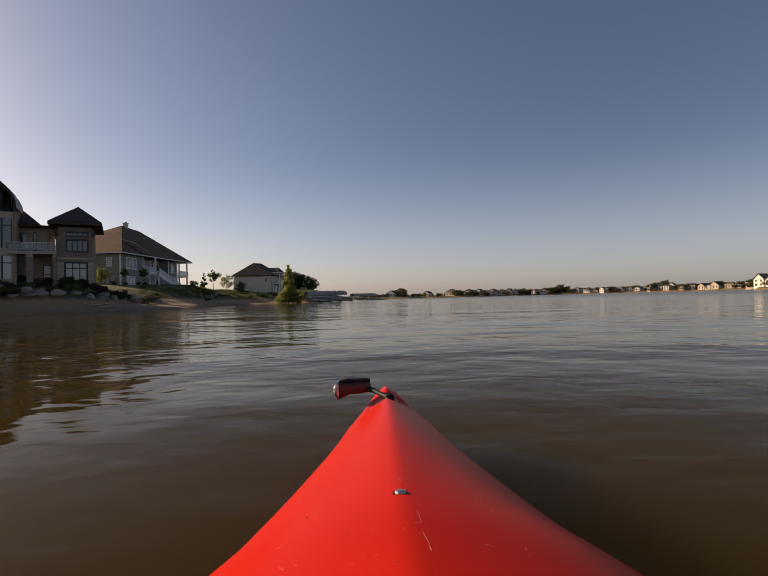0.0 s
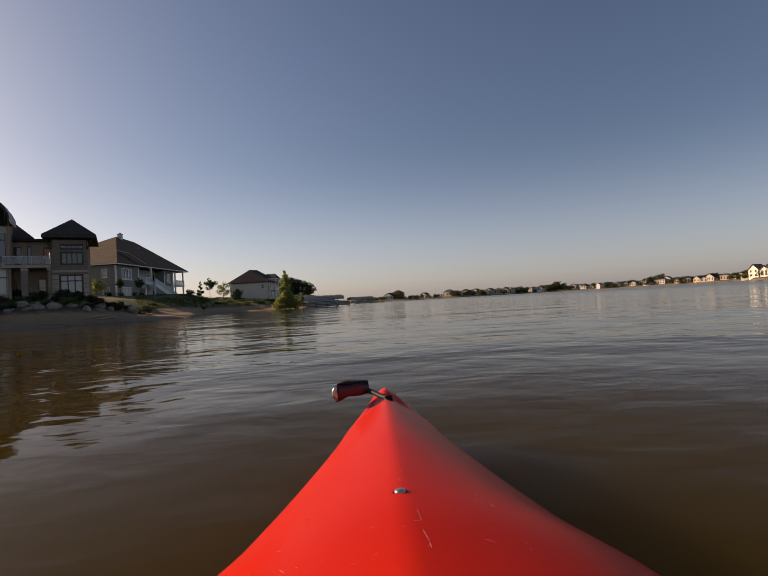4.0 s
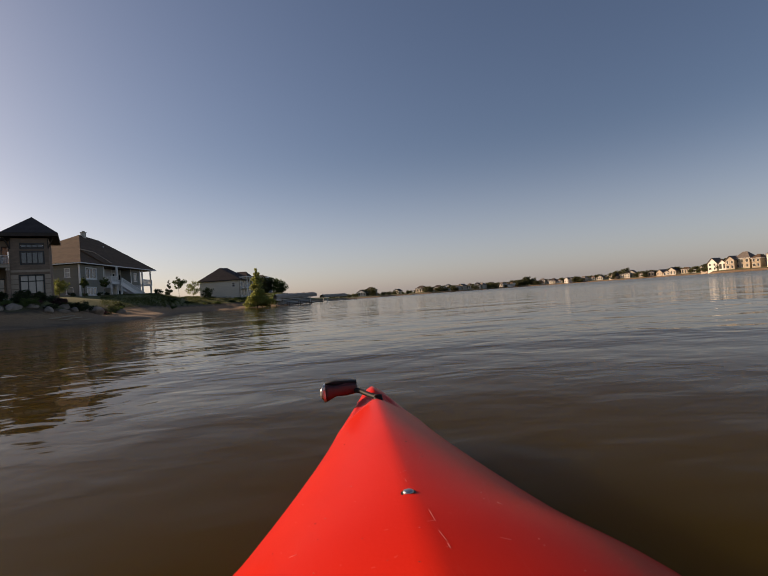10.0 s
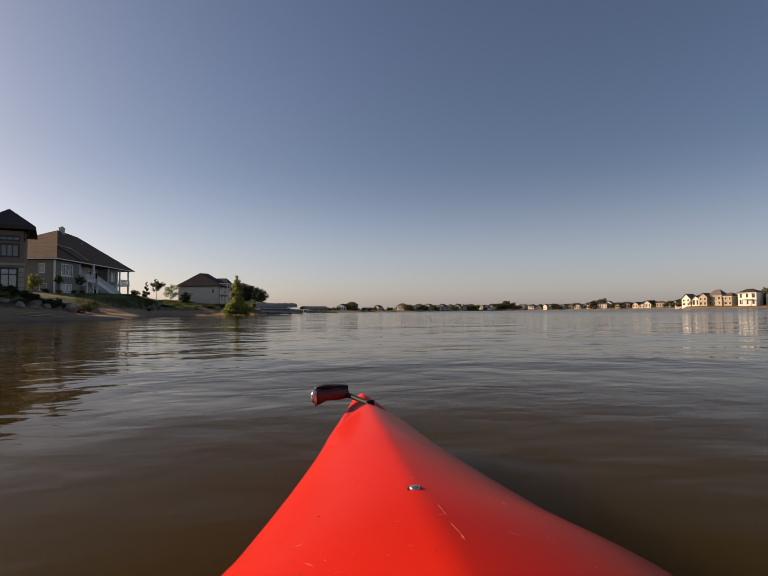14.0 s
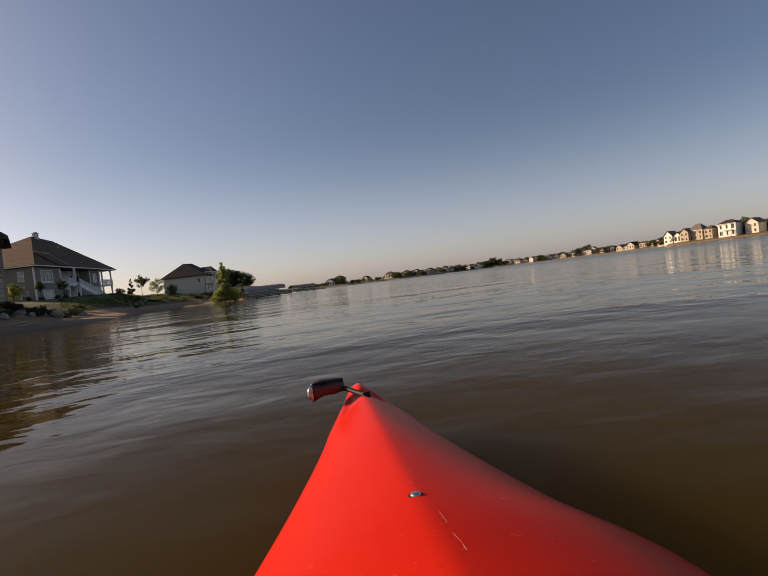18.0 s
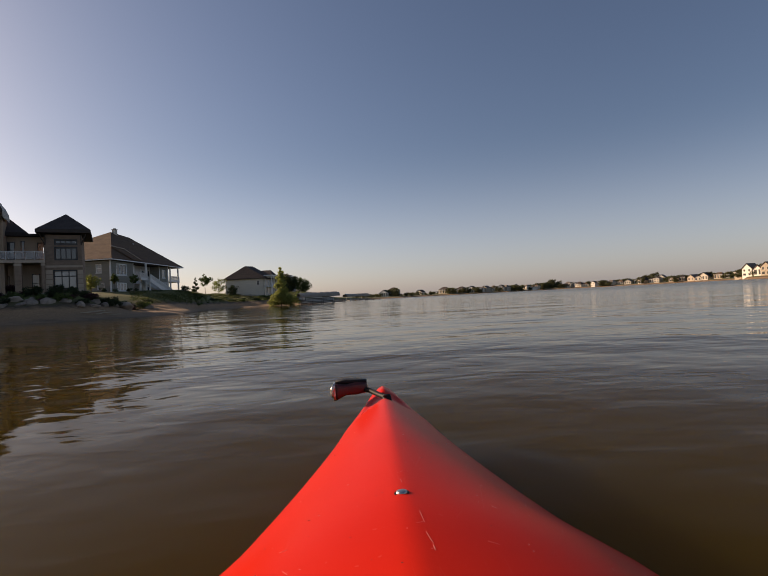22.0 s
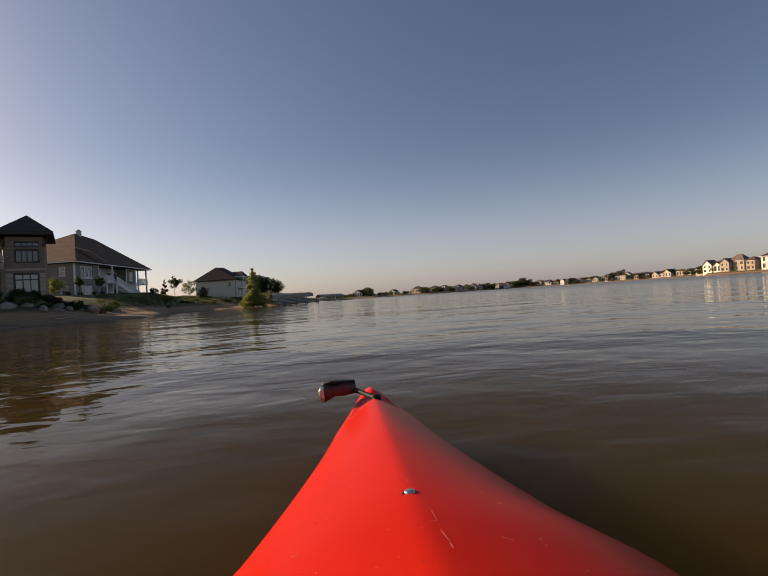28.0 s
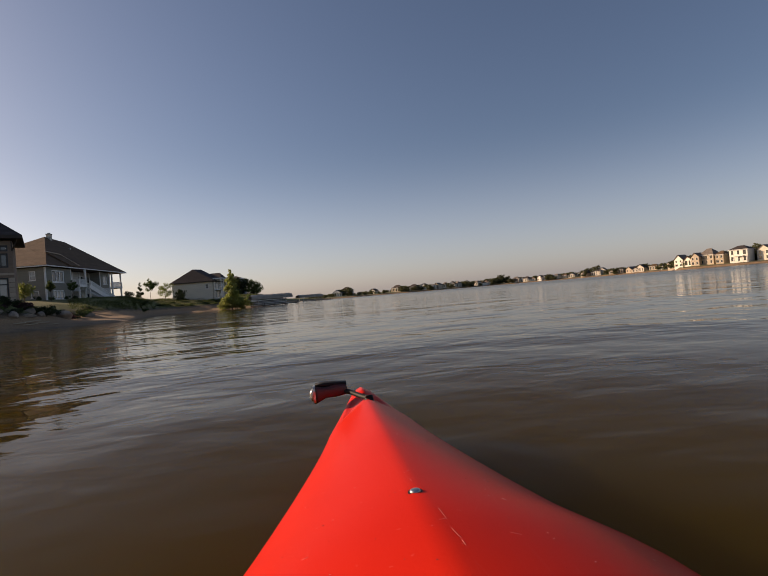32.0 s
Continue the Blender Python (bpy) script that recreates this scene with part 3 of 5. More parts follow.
def rough_ground(x, y):
    z = ground_z(x, y)
    d = math.hypot(x, y)
    return z + (noise.noise(Vector((x * 0.35, y * 0.35, 0))) * 0.10 + noise.noise(Vector((x * 0.09, y * 0.09, 3))) * 0.16) * (1 if z > 0.05 else 0.3) * (1 if d < 250 else 2)


tagged(polar_sheet("ground", bearings, rng, rough_ground, ground_material()), "sandy beach rising to soil and mown grass lakeshore", "ground", kind="structure")
tagged(polar_sheet("water", [k * 10 - 180 for k in range(36)], [2, 5, 10, 20, 40, 80, 160, 320, 640, 1300, 4600], lambda x, y: 0.0, water_material()),
       "murky brown rippled lake water reflecting sky and houses", "water", kind="structure")

# ---- the kayak ----
TIP = (0.0437, 1.610)
KAYAK_SIZE = 0.75                      # the lengths below are for a hull of 3.3
KAYAK_LEN = 3.3
S_K = [0.0, 0.04, 0.10, 0.2, 0.29, 0.38, 0.46, 0.55, 0.63, 0.735, 0.9, 1.04, 1.16, 1.22, 1.27, 1.32, 1.38, 1.5, 1.9, 2.3, 2.7, 3.0, 3.2, 3.3]
W_K = [0.025, 0.045, 0.060, 0.084, 0.106, 0.128, 0.148, 0.165, 0.182, 0.207, 0.249, 0.287, 0.321, 0.340, 0.363, 0.385, 0.408, 0.424, 0.424, 0.38, 0.28, 0.15, 0.06, 0.012]
R_K = [0.236, 0.242, 0.246, 0.250, 0.254, 0.256, 0.258, 0.260, 0.262, 0.265, 0.269, 0.272, 0.276, 0.278, 0.280, 0.282, 0.284, 0.286, 0.290, 0.285, 0.275, 0.26, 0.25, 0.24]
G_K = [0.222, 0.212, 0.205, 0.195, 0.186, 0.179, 0.173, 0.167, 0.162, 0.156, 0.148, 0.142, 0.138, 0.136, 0.135, 0.134, 0.133, 0.132, 0.135, 0.145, 0.16, 0.185, 0.21, 0.225]
B_K = [0.17, 0.06, 0.0, -0.04, -0.06, -0.07, -0.08, -0.088, -0.094, -0.10, -0.104, -0.108, -0.11, -0.11, -0.11, -0.11, -0.11, -0.11, -0.11, -0.11, -0.09, -0.05, 0.02, 0.17]
kayak = thing("kayak", pose(TIP[0], TIP[1], 0, 0, -2.04, 0.546), "red plastic kayak with scuffed pointed bow, afloat on the lake", "kayak")
kayak.scale = (KAYAK_SIZE,) * 3


def deck_profile(s):
    w, r, g = [float(np.interp(s, S_K, q)) for q in (W_K, R_K, G_K)]
    pts = []
    for u in (0, 0.05, 0.12, 0.2, 0.3, 0.4, 0.5, 0.6, 0.68, 0.75, 0.82, 0.88, 0.93, 0.97, 1.0):
        # two broad facets either side of a soft ridge, rolling over at the edge
        # near the bow; further back the deck swells into one broad dome
        v = (math.sqrt(u * u + 0.02) - 0.1414) / 0.8686
        sharp = 0.76 * v + 0.06 * u ** 2.2 + 0.18 * u ** 7
        dome = 0.42 * u + 0.45 * u ** 2.1 + 0.13 * u ** 8
        k = min(1.0, max(0.0, (s - 0.35) / 0.95)) ** 0.8 * 0.85
        drop = sharp * (1 - k) + dome * k
        pts.append((w * u, r - (r - g) * drop))
    return pts, w, g, float(np.interp(s, S_K, B_K))


def kayak_shell(upper):
    bm = bmesh.new()
    stations = sorted({*[round(k * 0.0125, 4) for k in range(0, 44)], *[k * 0.05 for k in range(11, 66)], KAYAK_LEN})
    rows_k = []
    for s in stations:
        pts, w, g, b = deck_profile(s)
        if upper:
            line = [(-x, z) for x, z in pts[::-1]] + pts[1:]
        else:
            hull = [(w, g), (w * 1.012 + 0.004, g - 0.012), (w * 0.99, g * 0.5 + b * 0.5), (w * 0.8, g * 0.15 + b * 0.85), (w * 0.4, b), (0, b - 0.005)]
            line = hull + [(-x, z) for x, z in hull[-2::-1]]
        rows_k.append([bm.verts.new((x, -s, z)) for x, z in line])
    for a, c in zip(rows_k, rows_k[1:]):
        for k in range(len(a) - 1):
            bm.faces.new((a[k], a[k + 1], c[k + 1], c[k]) if not upper else (a[k + 1], a[k], c[k], c[k + 1]))
    for ring, turn in ((rows_k[0], 1), (rows_k[-1], -1)):
        bm.faces.new(ring[::turn])
    bmesh.ops.recalc_face_normals(bm, faces=bm.faces)
    return bm


KRED = kayak_material()
bm = kayak_shell(True)
# the moulded recess for the carrying toggle, just behind the tip
for v in bm.verts:
    s, x = -v.co.y, v.co.x
    u = abs(x) / float(np.interp(s, S_K, W_K))
    rear = 0.36 + 0.10 * u
    ease = lambda q: max(0.0, min(1.0, q)) ** 2 * (3 - 2 * max(0.0, min(1.0, q)))
    v.co.z -= 0.022 * ease((s - 0.09) / 0.16) * ease((rear - s) / 0.03) * ease((1.0 - u) / 0.5)
part("deck", bm, KRED, kayak, smooth=True)
part("hull", kayak_shell(False), KRED, kayak, smooth=True)
bolt = bmesh.new()
tube(bolt, [(0, -1.288, 0.2785), (0, -1.288, 0.2825), (0, -1.288, 0.2840)], [0.0105, 0.0095, 0.005], 14)
bolt_ob = part("bolt", bolt, STEEL, kayak, "round steel bolt head with dark washer", True)
wash = bmesh.new()
tube(wash, [(0, -1.288, 0.272), (0, -1.288, 0.2795)], [0.0135, 0.0135], 16)
part("washer", wash, BLACK_RUBBER, bolt_ob)
SCUFF = mat("pale_scuffed_plastic", (0.68, 0.17, 0.13), 0.6, 0.2, 60.0, 300, 0.1)
GRIT = mat("dark_grit", (0.05, 0.012, 0.010), 0.8, 0.2, 60.0, 300, 0.1)


def deck_z(x, s):
    pts, w, g, b = deck_profile(s)
    return float(np.interp(abs(x), [p[0] for p in pts], [p[1] for p in pts]))


for line, wide in ((((0.023, 1.368), (0.026, 1.408)), 0.0011), (((0.025, 1.441), (0.029, 1.465), (0.031, 1.472)), 0.0013), (((0.030, 1.479), (0.031, 1.493)), 0.0018),
                   (((0.014, 1.411), (0.024, 1.408)), 0.0009), (((-0.185, 1.433), (-0.174, 1.451)), 0.0012), (((-0.213, 1.19), (-0.17, 1.217), (-0.095, 1.244), (-0.023, 1.265)), 0.0006),
                   (((-0.002, 1.183), (0.010, 1.168)), 0.0012), (((0.002, 1.222), (0.004, 1.236)), 0.0012), (((-0.203, 1.361), (-0.191, 1.363)), 0.0010), (((0.152, 1.30), (0.158, 1.307)), 0.0014), (((0.11, 1.45), (0.125, 1.456)), 0.0008)):
    sc = bmesh.new()
    tube(sc, [(x, -q, deck_z(x, q)) for x, q in line], [wide * 0.32] * len(line), 5)
    part("scuff", sc, SCUFF, kayak, "pale scratch in the red plastic", True)
rk = random.Random(41)
for _ in range(60):
    x, q = rk.uniform(-0.25, 0.22), rk.uniform(0.5, 1.55)
    if abs(x) > 0.8 * float(np.interp(q, S_K, W_K)):
        continue
    sc = bmesh.new()
    h = rk.uniform(0.0004, 0.0009)
    tube(sc, [(x, -q, deck_z(x, q)), (x + rk.uniform(-0.003, 0.003), -q - h * 1.5, deck_z(x, q) + 0.0006)], [h, h * 0.6], 5)
    part("speck", sc, GRIT if rk.random() < 0.6 else SCUFF, kayak)
cord = bmesh.new()
tube(cord, [(0.016, -0.325, 0.222), (0.010, -0.30, 0.246), (-0.02, -0.25, 0.250), (-0.055, -0.18, 0.257), (-0.10, -0.14, 0.262)], [0.008, 0.010, 0.0095, 0.010, 0.011], 9)
part("cord", cord, BLACK_RUBBER, kayak, "black rubber toggle cord", True)
knot = bmesh.new()
bmesh.ops.create_icosphere(knot, subdivisions=2, radius=0.017, matrix=pose(0.008, -0.31, 0.242) @ Matrix.Diagonal((1, 1.2, 0.9, 1)))
tube(knot, [(-0.004, -0.32, 0.258), (0.018, -0.315, 0.256), (0.022, -0.325, 0.224)], [0.006, 0.007, 0.006], 8)
part("knot", knot, BLACK_RUBBER, kayak, "", True)


def grip_block(sections):
    """A moulded block from rectangular sections along x: x, y, z of its middle, half depth, half height."""
    bm = bmesh.new()
    prev = None
    for x, y, z, hd, hh in sections:
        ring = [bm.verts.new((x, y + hd * math.copysign(abs(math.cos(a)) ** 0.45, math.cos(a)), z + hh * math.copysign(abs(math.sin(a)) ** 0.45, math.sin(a)))) for a in [2 * math.pi * (k + 0.5) / 16 for k in range(16)]]
        if prev:
            for k in range(16):
                bm.faces.new((prev[k], ring[k], ring[(k + 1) % 16], prev[(k + 1) % 16]))
        else:
            bm.faces.new(ring)
        prev = ring
    bm.faces.new(prev[::-1])
    bmesh.ops.recalc_face_normals(bm, faces=bm.faces)
    return bm


grip_ob = part("grip", grip_block([(-0.062, -0.150, 0.266, 0.014, 0.012), (-0.07, -0.150, 0.268, 0.022, 0.022), (-0.11, -0.150, 0.266, 0.024, 0.025), (-0.15, -0.150, 0.264, 0.025, 0.022), (-0.178, -0.150, 0.261, 0.027, 0.031), (-0.190, -0.150, 0.260, 0.027, 0.035)]), RED_VINYL, kayak, "dark red moulded toggle grip", True)
part("end_cap", grip_block([(-0.1905, -0.150, 0.260, 0.028, 0.036), (-0.199, -0.150, 0.259, 0.028, 0.035)]), STEEL, grip_ob, "pale worn metal end cap")
part("end_disc", grip_block([(-0.1995, -0.150, 0.259, 0.024, 0.026), (-0.207, -0.150, 0.259, 0.021, 0.022), (-0.214, -0.150, 0.259, 0.010, 0.011)]), STEEL, grip_ob, "domed steel end", True)
part("sleeve", grip_block([(-0.064, -0.146, 0.2895, 0.018, 0.007), (-0.11, -0.136, 0.2930, 0.024, 0.007), (-0.15, -0.129, 0.2930, 0.026, 0.010), (-0.19, -0.140, 0.297, 0.024, 0.004)]), BLACK_RUBBER, grip_ob, "black rubber sleeve on top", True)


# ---- the tan house with the arched roof ----
def hip_roof(parent, x0, y0, x1, y1, z, ridge, thick, material, name="roof", fascia_mat=None):
    """A hipped roof over a rectangle; ridge: its two ends."""
    a, b, c, d = (x0, y0, z), (x1, y0, z), (x1, y1, z), (x0, y1, z)
    r0, r1 = ridge
    bm = bmesh.new()
    v = [bm.verts.new(p) for p in (a, b, c, d, r0, r1)]
    lw = [bm.verts.new((p[0], p[1], z - thick)) for p in (a, b, c, d)]
    if (Vector(r0) - Vector(r1)).length < 0.01:
        bm.verts.remove(v[5])
        v[5] = v[4]
    if v[4] is v[5]:
        for f in ((v[0], v[1], v[4]), (v[1], v[2], v[4]), (v[2], v[3], v[4]), (v[3], v[0], v[4])):
            bm.faces.new(f)
    else:
        for f in ((v[0], v[1], v[5], v[4]), (v[1], v[2], v[5]), (v[2], v[3], v[4], v[5]), (v[3], v[0], v[4])):
            bm.faces.new(f)
    for i in range(4):
        j = (i + 1) % 4
        bm.faces.new((lw[i], lw[j], v[j], v[i]))
    bm.faces.new(lw[::-1])
    bmesh.ops.recalc_face_normals(bm, faces=bm.faces)
    ob = part(name, bm, material, parent)
    if fascia_mat:
        e = 0.03
        part("fascia", boxes((x0 - e, y0 - e, z - thick - 0.02, x1 + e, y0, z - 0.03), (x0 - e, y1, z - thick - 0.02, x1 + e, y1 + e, z - 0.03),
                             (x0 - e, y0, z - thick - 0.02, x0, y1, z - 0.03), (x1, y0, z - thick - 0.02, x1 + e, y1, z - 0.03)), fascia_mat, ob)
    return ob


def courses(parent, p0, p1, q0, q1, rows_n, material, lift=0.014):
    """Shingle courses: thin overlapping strips from the eave p0-p1 up to q0-q1."""
    p0, p1, q0, q1 = [Vector(p) for p in (p0, p1, q0, q1)]
    n = (p1 - p0).cross(q0 - p0).normalized()
    if n.z < 0:
        n = -n
    for k in range(rows_n):
        a, b = k / rows_n, (k + 1.0) / rows_n
        bm = bmesh.new()
        lo = [p0.lerp(q0, a), p1.lerp(q1, a)]
        hi = [p0.lerp(q0, b), p1.lerp(q1, b)]
        hexa(bm, [lo[0] + n * 0.002, lo[1] + n * 0.002, hi[1] + n * 0.002, hi[0] + n * 0.002,
                  lo[0] + n * lift, lo[1] + n * lift, hi[1] + n * 0.008, hi[0] + n * 0.008])
        bmesh.ops.recalc_face_normals(bm, faces=bm.faces)
        part("shingle_course", bm, material, parent)


def rail_glass(parent, x0, x1, y, z, h, n):
    """A balcony guard of glass panels between posts with a top rail."""
    part("handrail", boxes((x0, y - 0.03, z + h - 0.05, x1, y + 0.03, z + h)), WHITE_TRIM, parent)
    w = (x1 - x0) / n
    for k in range(n + 1):
        x = x0 + k * w
        part("post", boxes((x - 0.02, y - 0.02, z, x + 0.02, y + 0.02, z + h - 0.06)), WHITE_TRIM, parent)
    for k in range(n):
        part("glass_panel", boxes((x0 + k * w + 0.06, y - 0.012, z + 0.08, x0 + (k + 1) * w - 0.06, y + 0.012, z + h - 0.10)), RAIL_GLASS, parent)


OX, OY, OZ = -30.0, 47.0, 1.95
arch_house = thing("arched_house", pose(OX - 0.55, OY - 0.85, OZ + 0.68, 0, 0, 27.8), "large tan stucco house with arched roof and square tower", "house")
arch_house.scale = (0.86, 0.86, 0.985)


# square tower
TX0, TX1, TZ1 = -29.62 - OX, -26.2 - OX, 7.5 - OZ
tower_open = [(-28.78, 6.52, -26.6, 7.08), (-28.8, 5.04, -26.62, 6.34), (-28.95, 2.25, -26.72, 4.12)]
holes = [(a - OX - TX0, b - OZ, c - OX - TX0, d - OZ) for a, b, c, d in tower_open]
at(part("tower_wall", wall_bm(TX1 - TX0, -1.4, TZ1, 0.3, holes), BRICK_TAN, arch_house), pose(TX0, 0, 0))
for (a, b, c, d), cols, tr, pm in zip(holes, (4, 4, 3), (0, 0, 0.5), (GLASS, GLASS, PALE_REFLECT_GLASS)):
    window(arch_house, pose(TX0 + a, 0.1, b), c - a, d - b, cols, 1, DARK_FRAME, pm, 0.12, tr)
part("tower_side_wall", boxes((TX0, 0.3, -1.4, TX0 + 0.3, 6.5, TZ1)), BRICK_TAN, arch_house)
part("tower_side_wall", boxes((TX1 - 0.3, 0.3, -1.4, TX1, 6.5, TZ1)), BRICK_TAN, arch_house)
part("tower_back_wall", boxes((TX0, 6.5, -0.4, TX1, 6.8, TZ1)), STUCCO, arch_house)
part("tower_band", boxes((TX0 - 0.04, -0.05, 4.35 - OZ, TX1 + 0.04, -0.002, 4.55 - OZ)), STONE_BAND, arch_house)
for zb in (0.35, 0.8, 1.25, 1.7, 2.15):
    part("stone_course", boxes((TX0 - 0.03, -0.035, zb - 0.40, holes[2][0] + TX0 - 0.05, -0.002, zb)), STONE_BAND, arch_house)
    part("stone_course", boxes((holes[2][2] + TX0 + 0.05, -0.035, zb - 0.40, TX1 + 0.03, -0.002, zb)), STONE_BAND, arch_house)
RA = (-27.75 - OX, 3.0, 9.95 - OZ)
tr_ = hip_roof(arch_house, -30.35 - OX, -0.7, -25.3 - OX, 7.4, 7.95 - OZ, (RA, (RA[0], 3.4, RA[2])), 0.30, SHINGLE_DARK, "tower_roof", DARK_WOOD)
courses(tr_, (-30.35 - OX, -0.7, 6.0), (-25.3 - OX, -0.7, 6.0), RA, RA, 12, SHINGLE_DARK)
for x in (TX0 + 0.05, TX1 - 0.05):
    sgn = -1 if x < 1 else 1
    bm = bmesh.new()
    beam(bm, (x, -0.02, TZ1 - 0.95), (x + sgn * 0.5, -0.5, TZ1 + 0.02), 0.09)
    beam(bm, (x, -0.02, TZ1 - 0.95), (x, -0.02, TZ1), 0.1)
    part("eave_bracket", bm, DARK_WOOD, arch_house)

# middle wing with balcony
WX0, WX1 = -34.0 - OX, TX0
mid_open = [(-33.75, 5.3, -32.5, 7.0), (-32.0, 5.3, -31.6, 7.1), (-30.5, 5.25, -29.85, 6.95), (-33.95, 2.1, -33.05, 3.75), (-31.1, 2.1, -30.35, 3.9)]
holes = [(max(0.05, a - OX - WX0), b - OZ, c - OX - WX0, d - OZ) for a, b, c, d in mid_open]
at(part("wing_wall", wall_bm(WX1 - WX0, -1.4, 7.5 - OZ, 0.3, holes), STUCCO, arch_house), pose(WX0, 2.0, 0))
for (a, b, c, d), cols, rows_n, pm in zip(holes, (2, 1, 1, 2, 1), (2, 1, 2, 1, 2), (GLASS, GLASS, CLEAR_GLASS, PALE_REFLECT_GLASS, PALE_REFLECT_GLASS)):
    window(arch_house, pose(WX0 + a, 2.1, b), c - a, d - b, cols, rows_n, DARK_FRAME, pm)
part("balcony_slab", boxes((WX0 + 0.1, -0.4, 4.80 - OZ, WX1 - 0.02, 1.98, 5.08 - OZ)), STONE_BAND, arch_house)
rail_glass(arch_house, WX0 + 0.15, WX1 - 0.05, -0.32, 5.08 - OZ, 0.82, 5)
for x0, x1 in ((-32.3, -31.7), (-29.95, -29.64)):
    part("column", boxes((x0 - OX, -0.38, -1.4, x1 - OX, 0.2, 4.795 - OZ)), BRICK_TAN, arch_house)
    part("column_cap", boxes((x0 - OX - 0.06, -0.44, 4.52 - OZ, x1 - OX + 0.005, 0.26, 4.715 - OZ)), STONE_BAND, arch_house)
hip_roof(arch_house, -35.4 - OX, 1.3, -31.3 - OX, 8.5, 7.86 - OZ, ((-35.3 - OX, 4.4, 9.75 - OZ), (-33.5 - OX, 4.4, 9.75 - OZ)), 0.14, SHINGLE_DARK, "wing_roof")
part("low_roof", boxes((-35.4 - OX, 1.28, 7.51 - OZ, TX0 - 0.01, 8.52, 7.715 - OZ)), SHINGLE_DARK, arch_house)
at(part("wing_back_wall", wall_bm(WX1 - WX0, -0.4, 7.5 - OZ, 0.3, [(3.42, 5.2 - OZ, 4.2, 7.1 - OZ)]), STUCCO, arch_house), pose(WX0, 8.0, 0))
part("ledge_stone", boxes((WX0, -0.45, -1.4, WX1, 1.98, -0.02)), CONCRETE, arch_house)

# curved bay under the arch
BX0, BX1, BULGE = -37.7 - OX, -33.5 - OX, 1.1


def bay_point(u, out=0.0):
    """A point of the bay's bowed front, u from 0 to 1."""
    x = BX0 + (BX1 - BX0) * u
    return (x, 0.4 - (BULGE + out) * math.sin(math.pi * (0.12 + 0.76 * u)) , 0)


def bay_band(z0, z1, out, material, name, deep=0.25):
    bm = bmesh.new()
    ns = 14
    rows_b = []
    for k in range(ns + 1):
        p, q = bay_point(k / ns, out), bay_point(k / ns, -deep)
        rows_b.append([bm.verts.new((p[0], p[1], z0)), bm.verts.new((p[0], p[1], z1)), bm.verts.new((q[0], q[1], z1)), bm.verts.new((q[0], q[1], z0))])
    for a, b in zip(rows_b, rows_b[1:]):
        for i in range(4):
            bm.faces.new((a[i], b[i], b[(i + 1) % 4], a[(i + 1) % 4]))
    bm.faces.new(rows_b[0])
    bm.faces.new(rows_b[-1][::-1])
    bmesh.ops.recalc_face_normals(bm, faces=bm.faces)
    return part(name, bm, material, arch_house)


bay_band(-1.5, 2.45 - OZ, 0.03, STUCCO, "bay_base")
bay_band(4.60 - OZ, 5.30 - OZ, 0.05, STONE_BAND, "bay_band")
bay_band(8.05 - OZ, 8.65 - OZ, 0.05, STONE_BAND, "bay_band")
ARCH = [(-42.0, 9.9), (-40.5, 10.45), (-39.0, 10.95), (-37.5, 11.4), (-36.4, 11.62), (-35.6, 11.66), (-34.9, 11.52), (-34.3, 11.22), (-33.75, 10.75), (-33.3, 10.2), (-33.0, 9.6), (-32.95, 9.2)]
arch_z = lambda x: float(np.interp(x, [a[0] for a in ARCH], [a[1] for a in ARCH]))
for z0, z1 in ((2.45, 4.60), (5.30, 8.05), (8.65, 0)):
    n_p = 5
    for k in range(n_p + 1):
        p = bay_point(k / n_p)
        top = (z1 or arch_z(p[0] + OX) - 0.3) - OZ
        part("mullion", boxes((p[0] - 0.07, p[1] - 0.05, z0 - OZ + 0.002, p[0] + 0.07, p[1] + 0.12, top - 0.002)), DARK_FRAME if 0 < k < n_p else STUCCO, arch_house)
    for k in range(n_p):
        p, q = bay_point(k / n_p), bay_point((k + 1) / n_p)
        tops = [(z1 or arch_z(r[0] + OX) - 0.3) - OZ for r in (p, q)]
        bm = bmesh.new()
        b0 = z0 - OZ
        hexa(bm, [(p[0] + 0.07, p[1] + 0.03, b0), (q[0] - 0.07, q[1] + 0.03, b0), (q[0] - 0.07, q[1] + 0.06, b0), (p[0] + 0.07, p[1] + 0.06, b0),
                  (p[0] + 0.07, p[1] + 0.03, tops[0]), (q[0] - 0.07, q[1] + 0.03, tops[1]), (q[0] - 0.07, q[1] + 0.06, tops[1]), (p[0] + 0.07, p[1] + 0.06, tops[0])])
        pn = part("bay_pane", bm, PALE_REFLECT_GLASS if z0 < 3 else GLASS, arch_house)
        zt = (z1 or 9.9) - OZ - 0.65
        bm = bmesh.new()
        beam(bm, (p[0] + 0.07, p[1] + 0.02, zt), (q[0] - 0.07, q[1] + 0.02, zt), 0.09)
        part("transom_bar", bm, DARK_FRAME, pn)
bm = bmesh.new()
ring_prev = None
for x, z in ARCH:
    y0 = -1.5 if x > -39.5 else -1.5 + (-39.5 - x) * 0.5
    ring = [bm.verts.new((x - OX, y, z - OZ + dz)) for y, dz in ((y0, 0), (2.6, 0), (2.6, -0.34), (y0, -0.34))]
    if ring_prev:
        for i in range(4):
            bm.faces.new((ring_prev[i], ring[i], ring[(i + 1) % 4], ring_prev[(i + 1) % 4]))
    else:
        bm.faces.new(ring[::-1])
    ring_prev = ring
bm.faces.new(ring_prev)
